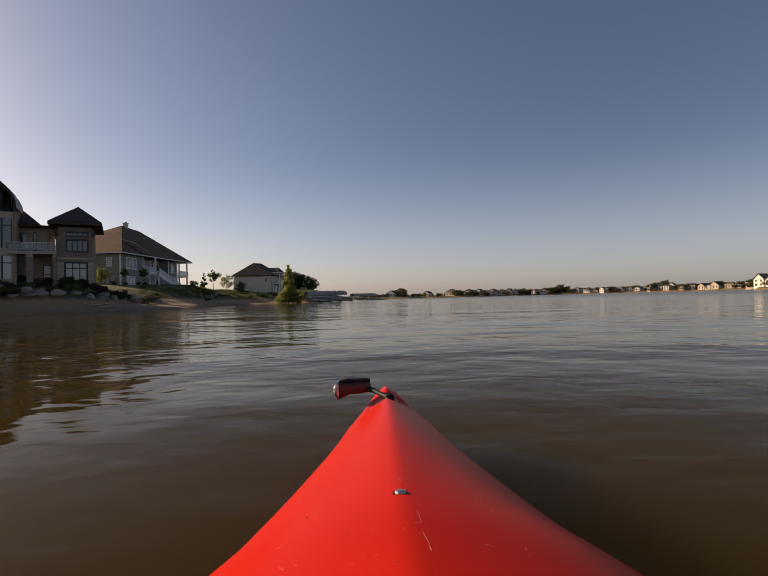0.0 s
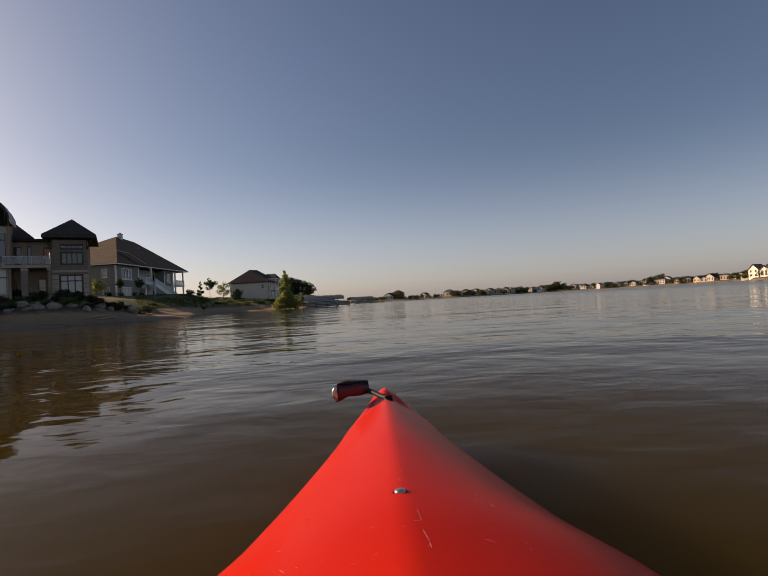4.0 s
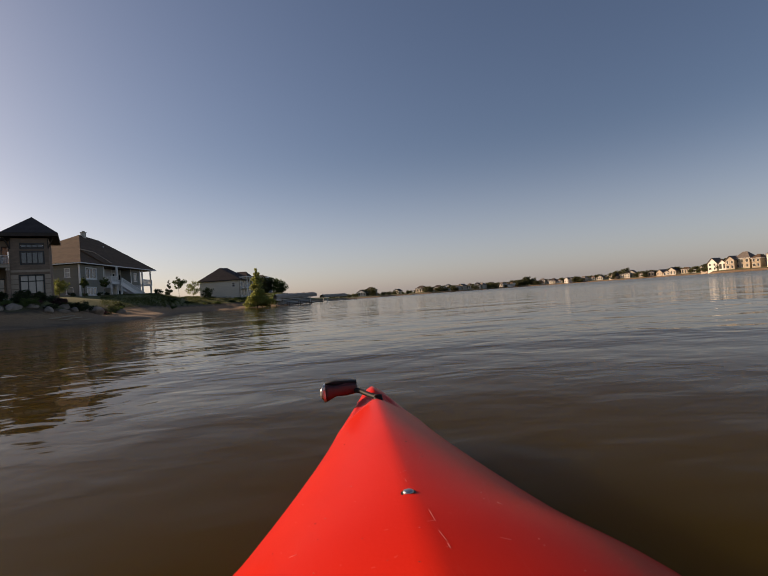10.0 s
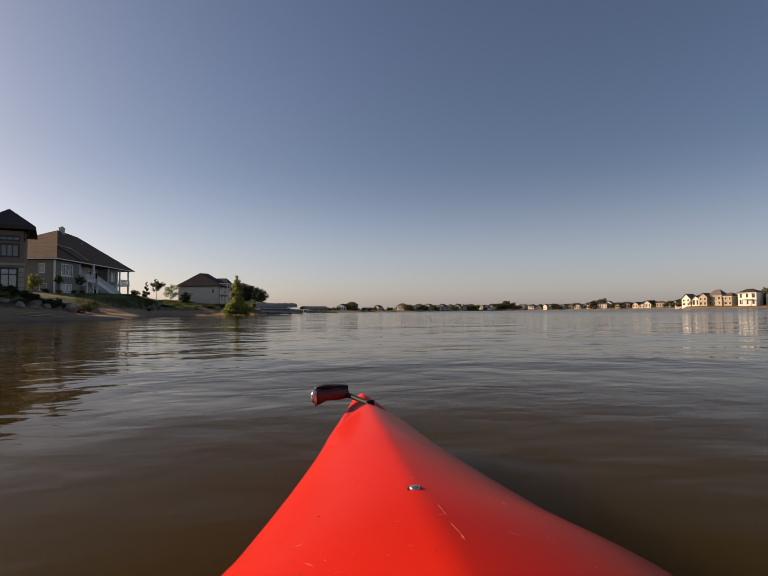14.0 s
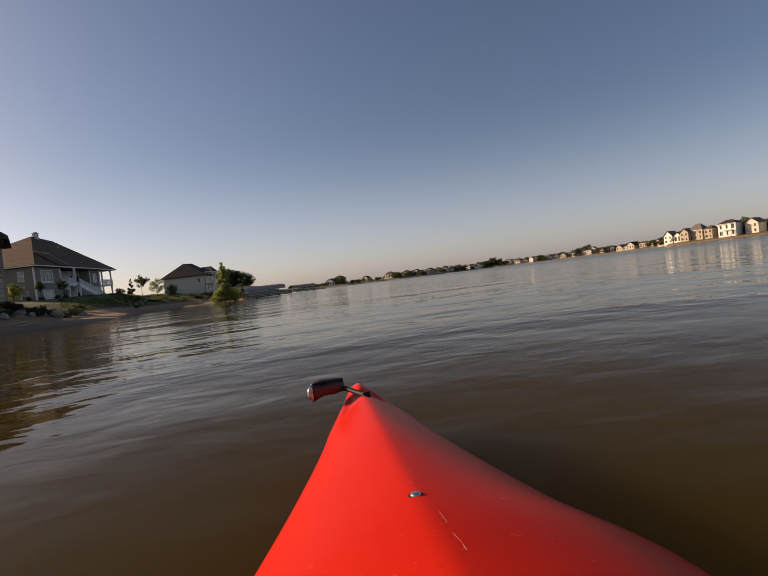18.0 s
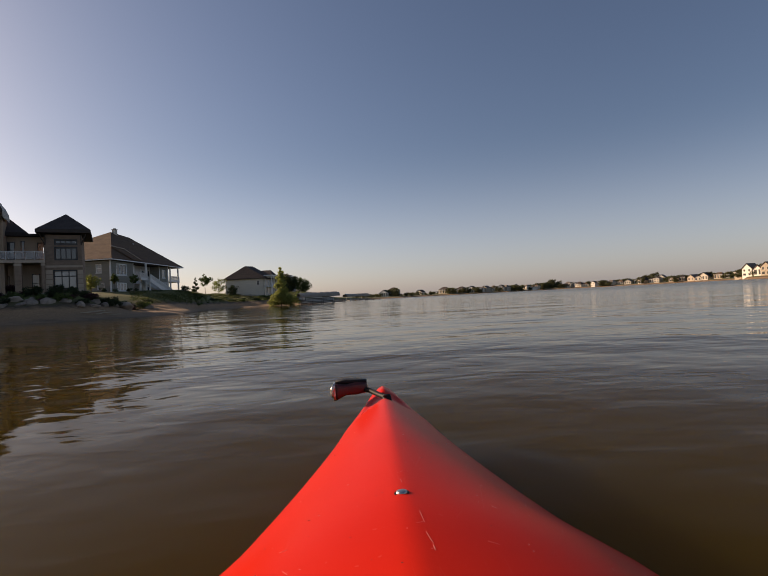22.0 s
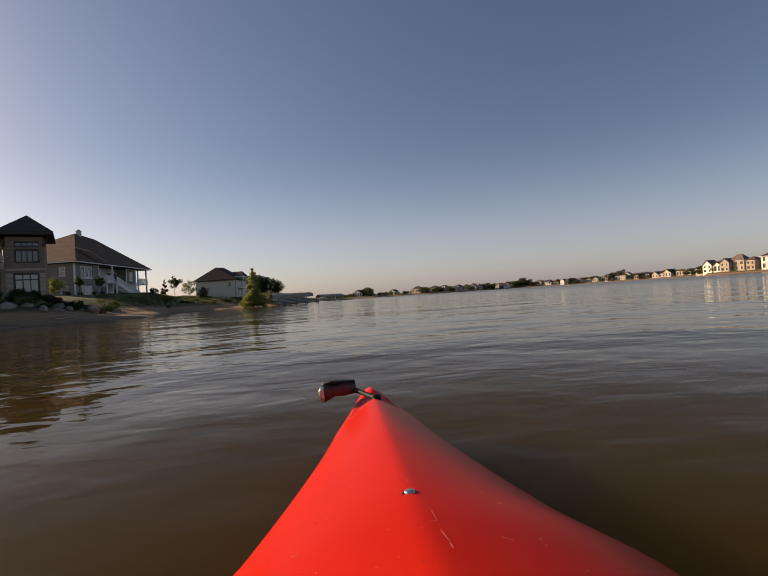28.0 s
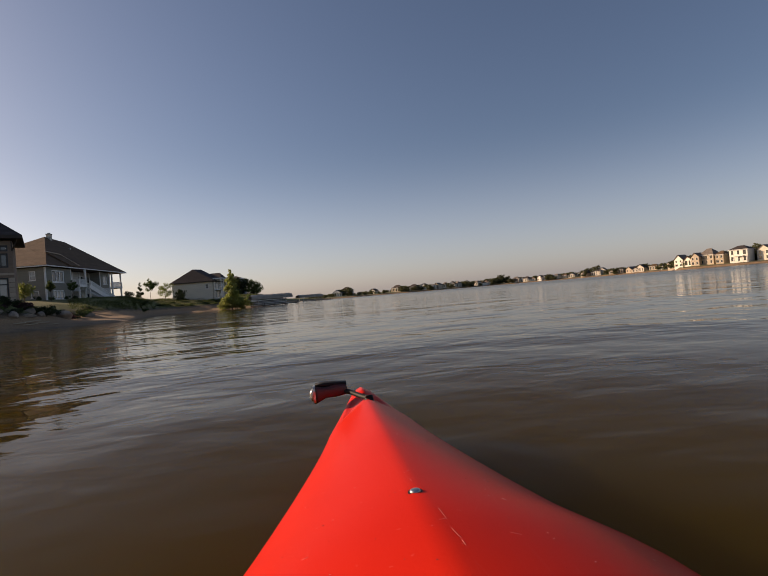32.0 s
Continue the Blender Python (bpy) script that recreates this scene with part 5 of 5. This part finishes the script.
# shrubs against the houses
for x, y, s, p in ((-37.2, 68.8, 0.6, 0), (-35.6, 68.9, 0.5, 2), (-34.9, 71.2, 0.5, 0), (-34.8, 73.0, 0.5, 1), (-29.0, 45.9, 0.8, 0), (-27.6, 45.9, 0.75, 1), (-26.5, 45.9, 0.7, 0), (-33.2, 45.9, 0.9, 3),
                   (-31.0, 46.0, 0.7, 0), (-24.6, 46.5, 0.9, 0), (-35.4, 44.6, 0.8, 1), (-37.4, 44.6, 0.8, 0), (-31.4, 83, 0.9, 0), (-30.9, 87.5, 0.8, 2)):
    c = copy_thing(protos[p], pose(x, y, ground_z(x, y) - 0.03, 0, 0, x * 77))
    c.scale = (s * 1.15, s * 1.15, s)
# dry reeds and clumps along the low shore beyond the lawn
b = -19.6
while b < -7.5:
    for d in (rnd.uniform(12, 18), rnd.uniform(18, 26), rnd.uniform(26, 40)):
        x, y = bank(b + rnd.uniform(-0.3, 0.3), d)
        c = copy_thing(protos[rnd.choice((1, 2, 2))], pose(x, y, ground_z(x, y) - 0.1, 0, 0, rnd.uniform(0, 360)))
        s = rnd.uniform(0.3, 0.85)
        c.scale = (s * 1.9, s * 1.9, s * 0.75)
    b += 0.55
for p in protos:
    for o in (*p.children_recursive, p):
        bpy.data.objects.remove(o)

plant("ornamental_tree", "small yellow-green tree beside the tan house", "tree", (-31.4, 55.6, ground_z(-31.4, 55.6)), 2.5, 1.45, 1700, 0.13, LEAF_LIME, 11, "round", 0.3, 0.06)
plant("ornamental_tree", "small staked green tree before the deck house", "tree", (-33.8, 65.3, ground_z(-33.8, 65.3)), 2.7, 1.0, 1100, 0.14, LEAF_GREEN, 12, "round", 0.5, 0.05)
plant("ornamental_tree", "small staked green tree before the deck house", "tree", (-32.6, 68.0, ground_z(-32.6, 68.0)), 2.7, 1.1, 1100, 0.14, LEAF_GREEN, 13, "round", 0.5, 0.05)
plant("spruce", "dark pointed spruce beside the tan house", "tree", (-33.6, 57.5, ground_z(-33.6, 57.5) - 0.1), 3.4, 1.5, 1500, 0.16, LEAF_DARK, 22, "cone", 0.05, 0.06)
plant("willow", "bright green bushy willow at the water's edge", "tree", (-20.9, 112.6, 0.1), 9.0, 3.9, 12000, 0.25, LEAF_WILLOW, 14, "cone", 0.0, 0.14)
plant("willow", "low green willow bush beside the taller one", "shrub", (-17.4, 119.5, ground_z(-17.4, 119.5)), 2.8, 3.2, 2200, 0.26, LEAF_GREEN, 15, "round", 0.05, 0.1)
plant("willow", "low leafy willow bush at the water's edge", "shrub", (-19.0, 113.6, ground_z(-19.0, 113.6)), 2.6, 2.8, 2000, 0.24, LEAF_WILLOW, 23, "round", 0.05, 0.08)
plant("willow", "low leafy willow bush at the water's edge", "shrub", (-22.8, 113.4, ground_z(-22.8, 113.4)), 1.7, 2.4, 1500, 0.22, LEAF_WILLOW, 24, "round", 0.05, 0.08)
plant("spruce", "small dark pointed spruce on the lawn", "tree", (-42.6, 119.5, ground_z(-42.6, 119.5) - 0.1), 4.0, 1.9, 1500, 0.22, LEAF_DARK, 16, "cone", 0.06, 0.08)
plant("sapling", "slender green sapling on the lawn", "tree", (-43.2, 128, ground_z(-43.2, 128)), 5.2, 2.6, 1500, 0.26, LEAF_GREEN, 17, "round", 0.4, 0.06)
plant("garden_tree", "loose yellow-green tree by the cream house", "tree", (-41.3, 133, ground_z(-41.3, 133)), 4.4, 3.4, 1500, 0.24, LEAF_LIME, 18, "round", 0.15, 0.09)
plant("garden_tree", "round dark green bush by the cream house", "shrub", (-37.2, 131.5, ground_z(-37.2, 131.5)), 3.0, 2.8, 1800, 0.22, LEAF_DARK, 19, "round", 0.05, 0.08)
plant("garden_tree", "round dark green tree beyond the cream house", "tree", (-29.0, 168, ground_z(-29.0, 168) - 1.0), 7.2, 6.0, 4200, 0.40, LEAF_DARK, 20, "round", 0.1, 0.15)
plant("garden_tree", "round green tree beyond the cream house", "tree", (-24.5, 170, ground_z(-24.5, 170) - 1.0), 5.8, 5.0, 3200, 0.40, LEAF_GREEN, 21, "round", 0.1, 0.15)

# rough grass on the bank beyond the sand
bm = bmesh.new()
rg = random.Random(5)
for _ in range(26000):
    bb = rg.uniform(-26, -7)
    x, y = bank(bb, rg.uniform(11, 48) if bb > -18 else rg.uniform(19, 36))
    z = ground_z(x, y)
    h, w, a = rg.uniform(0.04, 0.26 if bb > -18 else 0.13), rg.uniform(0.03, 0.09), rg.uniform(0, math.pi)
    dx, dy = math.cos(a) * w, math.sin(a) * w
    lx, ly = rg.gauss(0, 0.12), rg.gauss(0, 0.12)
    bm.faces.new([bm.verts.new(p) for p in ((x - dx, y - dy, z - 0.1), (x + dx, y + dy, z - 0.1), (x + lx, y + ly, z + h))])
tagged(part("grass", bm, GRASS), "rough green and straw-coloured lakeshore grass", "grass", kind="stuff")
# pale planks lying on the beach
for k, (b, d, a) in enumerate(((-29.6, 3.4, 20), (-29.0, 3.9, 12), (-28.4, 3.3, 26), (-30.2, 3.0, 15), (-29.3, 2.6, 22), (-27.6, 2.4, 18))):
    x, y = bank(b, d)
    o = part("driftwood_plank", boxes((-0.55, -0.11, 0.0, 0.55, 0.11, 0.06)), SIDING_TAN)
    o.matrix_basis = pose(x, y, ground_z(x, y) + 0.05, 0, -2, a)
    tagged(o, "pale weathered plank lying on the sand", "plank", "planks on the beach")

# ---- boat lift and dock ----
LM = pose(-16.0, 109.0, 0, 0, 0, 22)
lift = thing("boat_lift", LM, "boat lift with long grey canvas canopy on aluminium posts", "boat lift")
bm = bmesh.new()
prev = None
NL = 22
for i in range(NL + 1):
    x = 9.2 * i / NL
    sag = 0.05 * math.sin(x * 4.1) + (0.0 if 0.3 < x < 8.9 else -0.18)
    ring = []
    for k in range(9):
        a = math.pi * k / 8
        ring.append(bm.verts.new((x, 1.5 - 1.55 * math.cos(a), 2.05 + 0.62 * math.sin(a) ** 0.7 + sag * math.sin(a))))
    for k in range(9):
        p = ring[8 - k].co
        ring.append(bm.verts.new((p.x, 1.5 + (p.y - 1.5) * 0.97, p.z - 0.03)))
    if prev:
        for k in range(18):
            bm.faces.new((prev[k], ring[k], ring[(k + 1) % 18], prev[(k + 1) % 18]))
    prev = ring
bmesh.ops.recalc_face_normals(bm, faces=bm.faces)
part("canopy", bm, CANVAS, lift, "sagging ribbed grey canvas canopy", True)
part("canopy_skirt", boxes((0, -0.07, 1.62, 9.2, -0.04, 2.06)), CANVAS, lift)
part("canopy_skirt", boxes((0, 3.04, 1.62, 9.2, 3.07, 2.06)), CANVAS, lift)
for x in (0.4, 2.4, 4.6, 6.8, 8.8):
    bm = bmesh.new()
    tube(bm, [(x, 1.5 - 1.56 * math.cos(math.pi * k / 10), 2.04 + 0.64 * math.sin(math.pi * k / 10) ** 0.7) for k in range(11)], [0.03] * 11, 6)
    part("canopy_rib", bm, ALU, lift)
for x in (1.4, 7.6):
    for y in (0.05, 2.95):
        part("post", boxes((x - 0.07, y - 0.07, -1.6, x + 0.07, y + 0.07, 2.04)), ALU, lift)
    part("cross_beam", boxes((x - 0.08, 0.121, 0.25, x + 0.08, 2.879, 0.38)), ALU, lift)
for y in (0.05, 2.95):
    part("side_beam", boxes((0.3, y - 0.05, 0.39, 8.8, y + 0.05, 0.5)), ALU, lift)
boat = thing("pontoon_boat", LM @ pose(1.0, 0.35, 0.46), "pontoon boat with dark sides and white bow, on the lift", "boat")
for y in (0.45, 1.85):
    bm = bmesh.new()
    tube(bm, [(-0.5, y, 0.42), (0.0, y, 0.30), (0.4, y, 0.27), (6.6, y, 0.27), (7.0, y, 0.27)], [0.05, 0.2, 0.27, 0.27, 0.2], 12)
    part("pontoon", bm, ALU, boat, "", True)
part("deck", boxes((0, 0.1, 0.55, 6.8, 2.2, 0.64)), ALU, boat)
bm = boxes((0.2, 0.12, 0.645, 6.6, 2.18, 1.05))
for v in bm.verts:
    if v.co.z > 1:
        v.co.x += 0.25 if v.co.x < 1 else -0.2
part("side_panels", bm, HULL_DARK, boat)
part("pale_stripe", boxes((0.3, 0.085, 0.84, 6.5, 0.115, 1.02)), WHITE_TRIM, boat)
bm = boxes((-0.75, 0.12, 0.62, 0.16, 2.18, 1.12))
for v in bm.verts:
    if v.co.x < 0:
        v.co.y = 1.15 + (v.co.y - 1.15) * 0.55
        v.co.z += 0.14 if v.co.z < 0.9 else 0.02
part("bow_fence", bm, WHITE_TRIM, boat, "white front panel of the boat")
part("bench", boxes((4.6, 0.4, 1.055, 6.2, 1.9, 1.2)), CUSHION, boat)
dock = thing("dock", LM @ pose(-0.4, -1.6, 0), "low grey plank dock beside the boat lift", "dock")
for k in range(40):
    part("plank", boxes((0.26 * k, 0, 0.34, 0.26 * k + 0.24, 1.2, 0.40)), CONCRETE, dock)
part("beam", boxes((0, 0.05, 0.2, 10.4, 0.15, 0.335)), DARK_WOOD, dock)
part("beam", boxes((0, 1.05, 0.2, 10.4, 1.15, 0.335)), DARK_WOOD, dock)
for k in range(5):
    for y in (-0.08, 1.28):
        part("pile", boxes((2.5 * k + 0.1, y - 0.06, -1.6, 2.5 * k + 0.22, y + 0.06, 0.75)), DARK_WOOD, dock)
copy_thing(dock, pose(-6.0, 168, 0, 0, 0, 35))
second_lift = copy_thing(lift, pose(-9.0, 171, 0, 0, 0, 30))
second_lift["label"] = "brown canvas boat lift on posts, further along the shore"

# ---- the far shore ----
FAR_WALLS = (SIDING_WHITE, SIDING_CREAM, SIDING_WHITE, SIDING_WHITE, SIDING_CREAM, SIDING_WHITE, SIDING_TAN, SIDING_CREAM, SIDING_WHITE, SIDING_CREAM)


def far_house(b, d, w, h, deep, wall_m, roof_m, label, turn=0.0, gable=False, rise=0.32):
    r = shore(b) + d
    x, y = r * math.sin(radians(b)), r * math.cos(radians(b))
    z = ground_z(x, y)
    e = thing("lake_house", pose(x, y, z, 0, 0, -b + turn), label, "house", "houses along the far shore")
    hl = w / 2
    floors = 2 if h > 4.6 else 1
    fh = h / floors
    n = max(2, int(w / 2.6))
    holes = []
    for fl in range(floors):
        for k in range(n):
            xc = w * (k + 0.5) / n
            ww = 1.3 if (k + fl) % 3 else 1.8
            holes.append((xc - ww / 2, fl * fh + 0.7, xc + ww / 2, fl * fh + fh - 0.35))
    at(part("front_wall", wall_bm(w, -2.5, h, 0.3, holes), wall_m, e), pose(-hl, 0, 0))
    for a, c, b2, d2 in holes:
        wf = part("window", boxes((0, -0.03, 0, b2 - a, 0.0, 0.09), (0, -0.03, d2 - c - 0.09, b2 - a, 0.0, d2 - c), (0, -0.03, 0.09, 0.09, 0.0, d2 - c - 0.09), (b2 - a - 0.09, -0.03, 0.09, b2 - a, 0.0, d2 - c - 0.09)), WHITE_TRIM, e)
        wf.matrix_basis = pose(-hl + a, 0.0, c)
        part("pane", boxes((0.05, 0.1, 0.05, b2 - a - 0.05, 0.13, d2 - c - 0.05)), GLASS, wf)
    part("side_wall", boxes((-hl, 0.3, -2.5, -hl + 0.3, deep, h)), wall_m, e)
    part("side_wall", boxes((hl - 0.3, 0.3, -2.5, hl, deep, h)), wall_m, e)
    part("back_wall", boxes((-hl + 0.3, deep - 0.3, -2.5, hl - 0.3, deep, h)), wall_m, e)
    if gable:
        bm = bmesh.new()
        top = h + w * rise
        pts = [(-hl, 0.0, h), (hl, 0.0, h), (0, 0.0, top)]
        f0 = [bm.verts.new(p) for p in pts]
        f1 = [bm.verts.new((p[0], 0.3, p[2])) for p in pts]
        bm.faces.new(f0)
        bm.faces.new(f1[::-1])
        for i in range(3):
            bm.faces.new((f0[i], f1[i], f1[(i + 1) % 3], f0[(i + 1) % 3]))
        bmesh.ops.recalc_face_normals(bm, faces=bm.faces)
        part("gable_wall", bm, wall_m, e)
        for sg in (-1, 1):
            bm = bmesh.new()
            slab(bm, [(sg * (hl + 0.5), -0.5, h - 0.12), (0, -0.5, top + 0.2), (0, deep + 0.5, top + 0.2), (sg * (hl + 0.5), deep + 0.5, h - 0.12)], 0.2)
            bmesh.ops.recalc_face_normals(bm, faces=bm.faces)
            part("roof_slope", bm, roof_m, e)
    else:
        hip_roof(e, -hl - 0.5, -0.5, hl + 0.5, deep + 0.5, h + 0.2, ((-w * 0.16, deep * 0.5, h + w * rise), (w * 0.16, deep * 0.5, h + w * rise)), 0.22, roof_m, "roof", WHITE_TRIM)
    if w > 9:
        part("balcony", boxes((-hl * 0.5, -1.8, fh - 0.12, hl * 0.6, -0.005, fh + 0.06)), WHITE_TRIM, e)
        for px in (-hl * 0.45, hl * 0.05, hl * 0.55):
            part("balcony_post", boxes((px - 0.1, -1.75, -2.5, px + 0.1, -1.55, fh - 0.125)), WHITE_TRIM, e)
        part("balcony_rail", boxes((-hl * 0.5, -1.8, fh + 0.9, hl * 0.6, -1.72, fh + 0.98), (-hl * 0.5, -1.79, fh + 0.065, -hl * 0.47, -1.73, fh + 0.895), (hl * 0.57, -1.79, fh + 0.065, hl * 0.6, -1.73, fh + 0.895)), WHITE_TRIM, e)
    return e


# the larger houses where the far shore comes nearer
far_house(37.95, 14, 6.0, 5.2, 8, SIDING_WHITE, SHINGLE_GREY, "white sided house with steep front gable", -32, True, 0.55)
far_house(38.75, 22, 4.6, 4.4, 8, SIDING_WHITE, SHINGLE_BROWN, "white house wing with brown roof", -28, True, 0.5)
far_house(39.35, 17, 5.2, 5.8, 8, SIDING_TAN, SHINGLE_GREY, "tan house wing with steep gable", -28, True, 0.5)
far_house(40.30, 22, 8.6, 6.2, 9, SIDING_TAN, SHINGLE_GREY, "broad tan house with grey-brown hip roof", -28, False, 0.5)
far_house(41.35, 18, 4.6, 5.6, 9, SIDING_OCHRE, SHINGLE_BROWN, "narrow ochre house with brown hip roof", -24, False, 0.55)
far_house(41.98, 30, 5.0, 4.6, 8, SIDING_CREAM, SHINGLE_GREY, "low cream house with grey gable roof", -10, True, 0.34)
far_house(42.85, 14, 9.5, 7.4, 9, SIDING_WHITE, SHINGLE_DARK, "large white two-storey house with dark roof and balcony", -22, False, 0.26)
far_house(44.75, 17, 7.0, 6.0, 9, SIDING_CREAM, SHINGLE_GREY, "cream two-storey house with grey gable roof", -26, True, 0.4)
far_house(46.70, 15, 8.0, 6.4, 9, SIDING_WHITE, SHINGLE_GREY, "white two-storey house with grey gable roof", -26, True, 0.34)
far_house(48.45, 16, 9.0, 6.2, 9, SIDING_TAN, SHINGLE_BROWN, "tan house with brown hip roof", -22, False, 0.32)
# the long row
rf = random.Random(31)
b = 12.3
while b < 37.3:
    r = shore(b)
    if 15.6 < b < 17.0 or 19.3 < b < 21.2:
        b += 0.5
        continue
    w = rf.uniform(5.5, 10.5)
    wm = rf.choice(FAR_WALLS)
    kind = {"white_siding": "white", "cream_siding": "cream", "tan_siding": "tan", "grey_green_siding": "grey", "tan_brick": "brown brick", "ochre_siding": "ochre"}[wm.name]
    gb = rf.random() < 0.45
    far_house(b, rf.uniform(7, 34), w, rf.choice((3.0, 3.6, 4.4, 5.2)), rf.uniform(8, 11), wm, rf.choice((SHINGLE_GREY, SHINGLE_DARK, SHINGLE_BROWN)),
              "small %s lake house with %s roof on the far shore" % (kind, "gabled" if gb else "hipped"), rf.uniform(-42, -12), gb, rf.uniform(0.28, 0.42))
    b += (w + rf.choice((-3.0, -2.0, -1.0, 0.3, 2.5))) / r * 57.3
for b, d, w, h, wm, gb, lb in ((1.3, 40, 12, 4.4, SIDING_WHITE, True, "white gabled house among dark trees"), (2.3, 60, 14, 7.2, SIDING_BLUE, False, "dark hip-roofed house on the far shore"), 
                               (5.4, 50, 9, 4.0, SIDING_CREAM, True, "small cream house on the far shore"), (8.2, 40, 16, 4.6, SIDING_TAN, False, "long tan house on the far shore"), (10.2, 30, 12, 5.2, SIDING_GREY, False, "grey hip-roofed house on the far shore"),
                               (11.4, 22, 8, 6.2, SIDING_WHITE, True, "white gabled house on the far shore"), (16.4, 60, 12, 5, SIDING_CREAM, True, "cream house among trees")):
    far_house(b, d, w, h, 9, wm, SHINGLE_DARK, lb, rf.uniform(-40, -10), gb, 0.28)
# far trees
ftree = [plant("lakeside_tree", "rounded dull green tree on the far shore", "tree", (0, 0, -60), 8.0, 8.5, 1400, 0.75, FAR_LEAF, 80 + k, "round", 0.08, 0.18, "trees on the far shore") for k in range(3)]
b = -2.0
while b < 52:
    r = shore(b)
    dense = 2 if b < 8 else 3 if b < 12 or 15.4 < b < 17.2 or 19.0 < b < 21.4 else 2
    for _ in range(dense if b < 37 else 2):
        d = (rf.uniform(24, 60) if rf.random() < 0.985 else rf.uniform(4, 9)) if b > 33 else (rf.uniform(3, 8) if rf.random() < 0.13 else rf.uniform(24, 50)) if b > 12 else rf.uniform(8, 90)
        x, y = bank(b + rf.uniform(-0.3, 0.3), d)
        s = rf.uniform(0.5, 1.0) * (0.6 if b < 8 else 1.25 if (19.0 < b < 21.4 or 29.0 < b < 30.6 or 43.9 < b < 45) else 1)
        c = copy_thing(ftree[rf.randrange(3)], pose(x, y, ground_z(x, y) - 0.3, 0, 0, rf.uniform(0, 360)))
        c.scale = (s * 1.4, s * 1.4, s)
    b += 0.43
for b, s in ((20.4, 1.7), (21.0, 1.25), (29.6, 1.35), (30.3, 1.5), (44.5, 1.2), (47.2, 1.0), (2.6, 1.3), (1.9, 1.1)):
    x, y = bank(b, 38 if b < 40 else 34)
    c = copy_thing(ftree[int(s * 10) % 3], pose(x, y, ground_z(x, y) - 0.3, 0, 0, b * 40))
    c.scale = (s, s, s)
for p in ftree:
    for o in (*p.children_recursive, p):
        bpy.data.objects.remove(o)
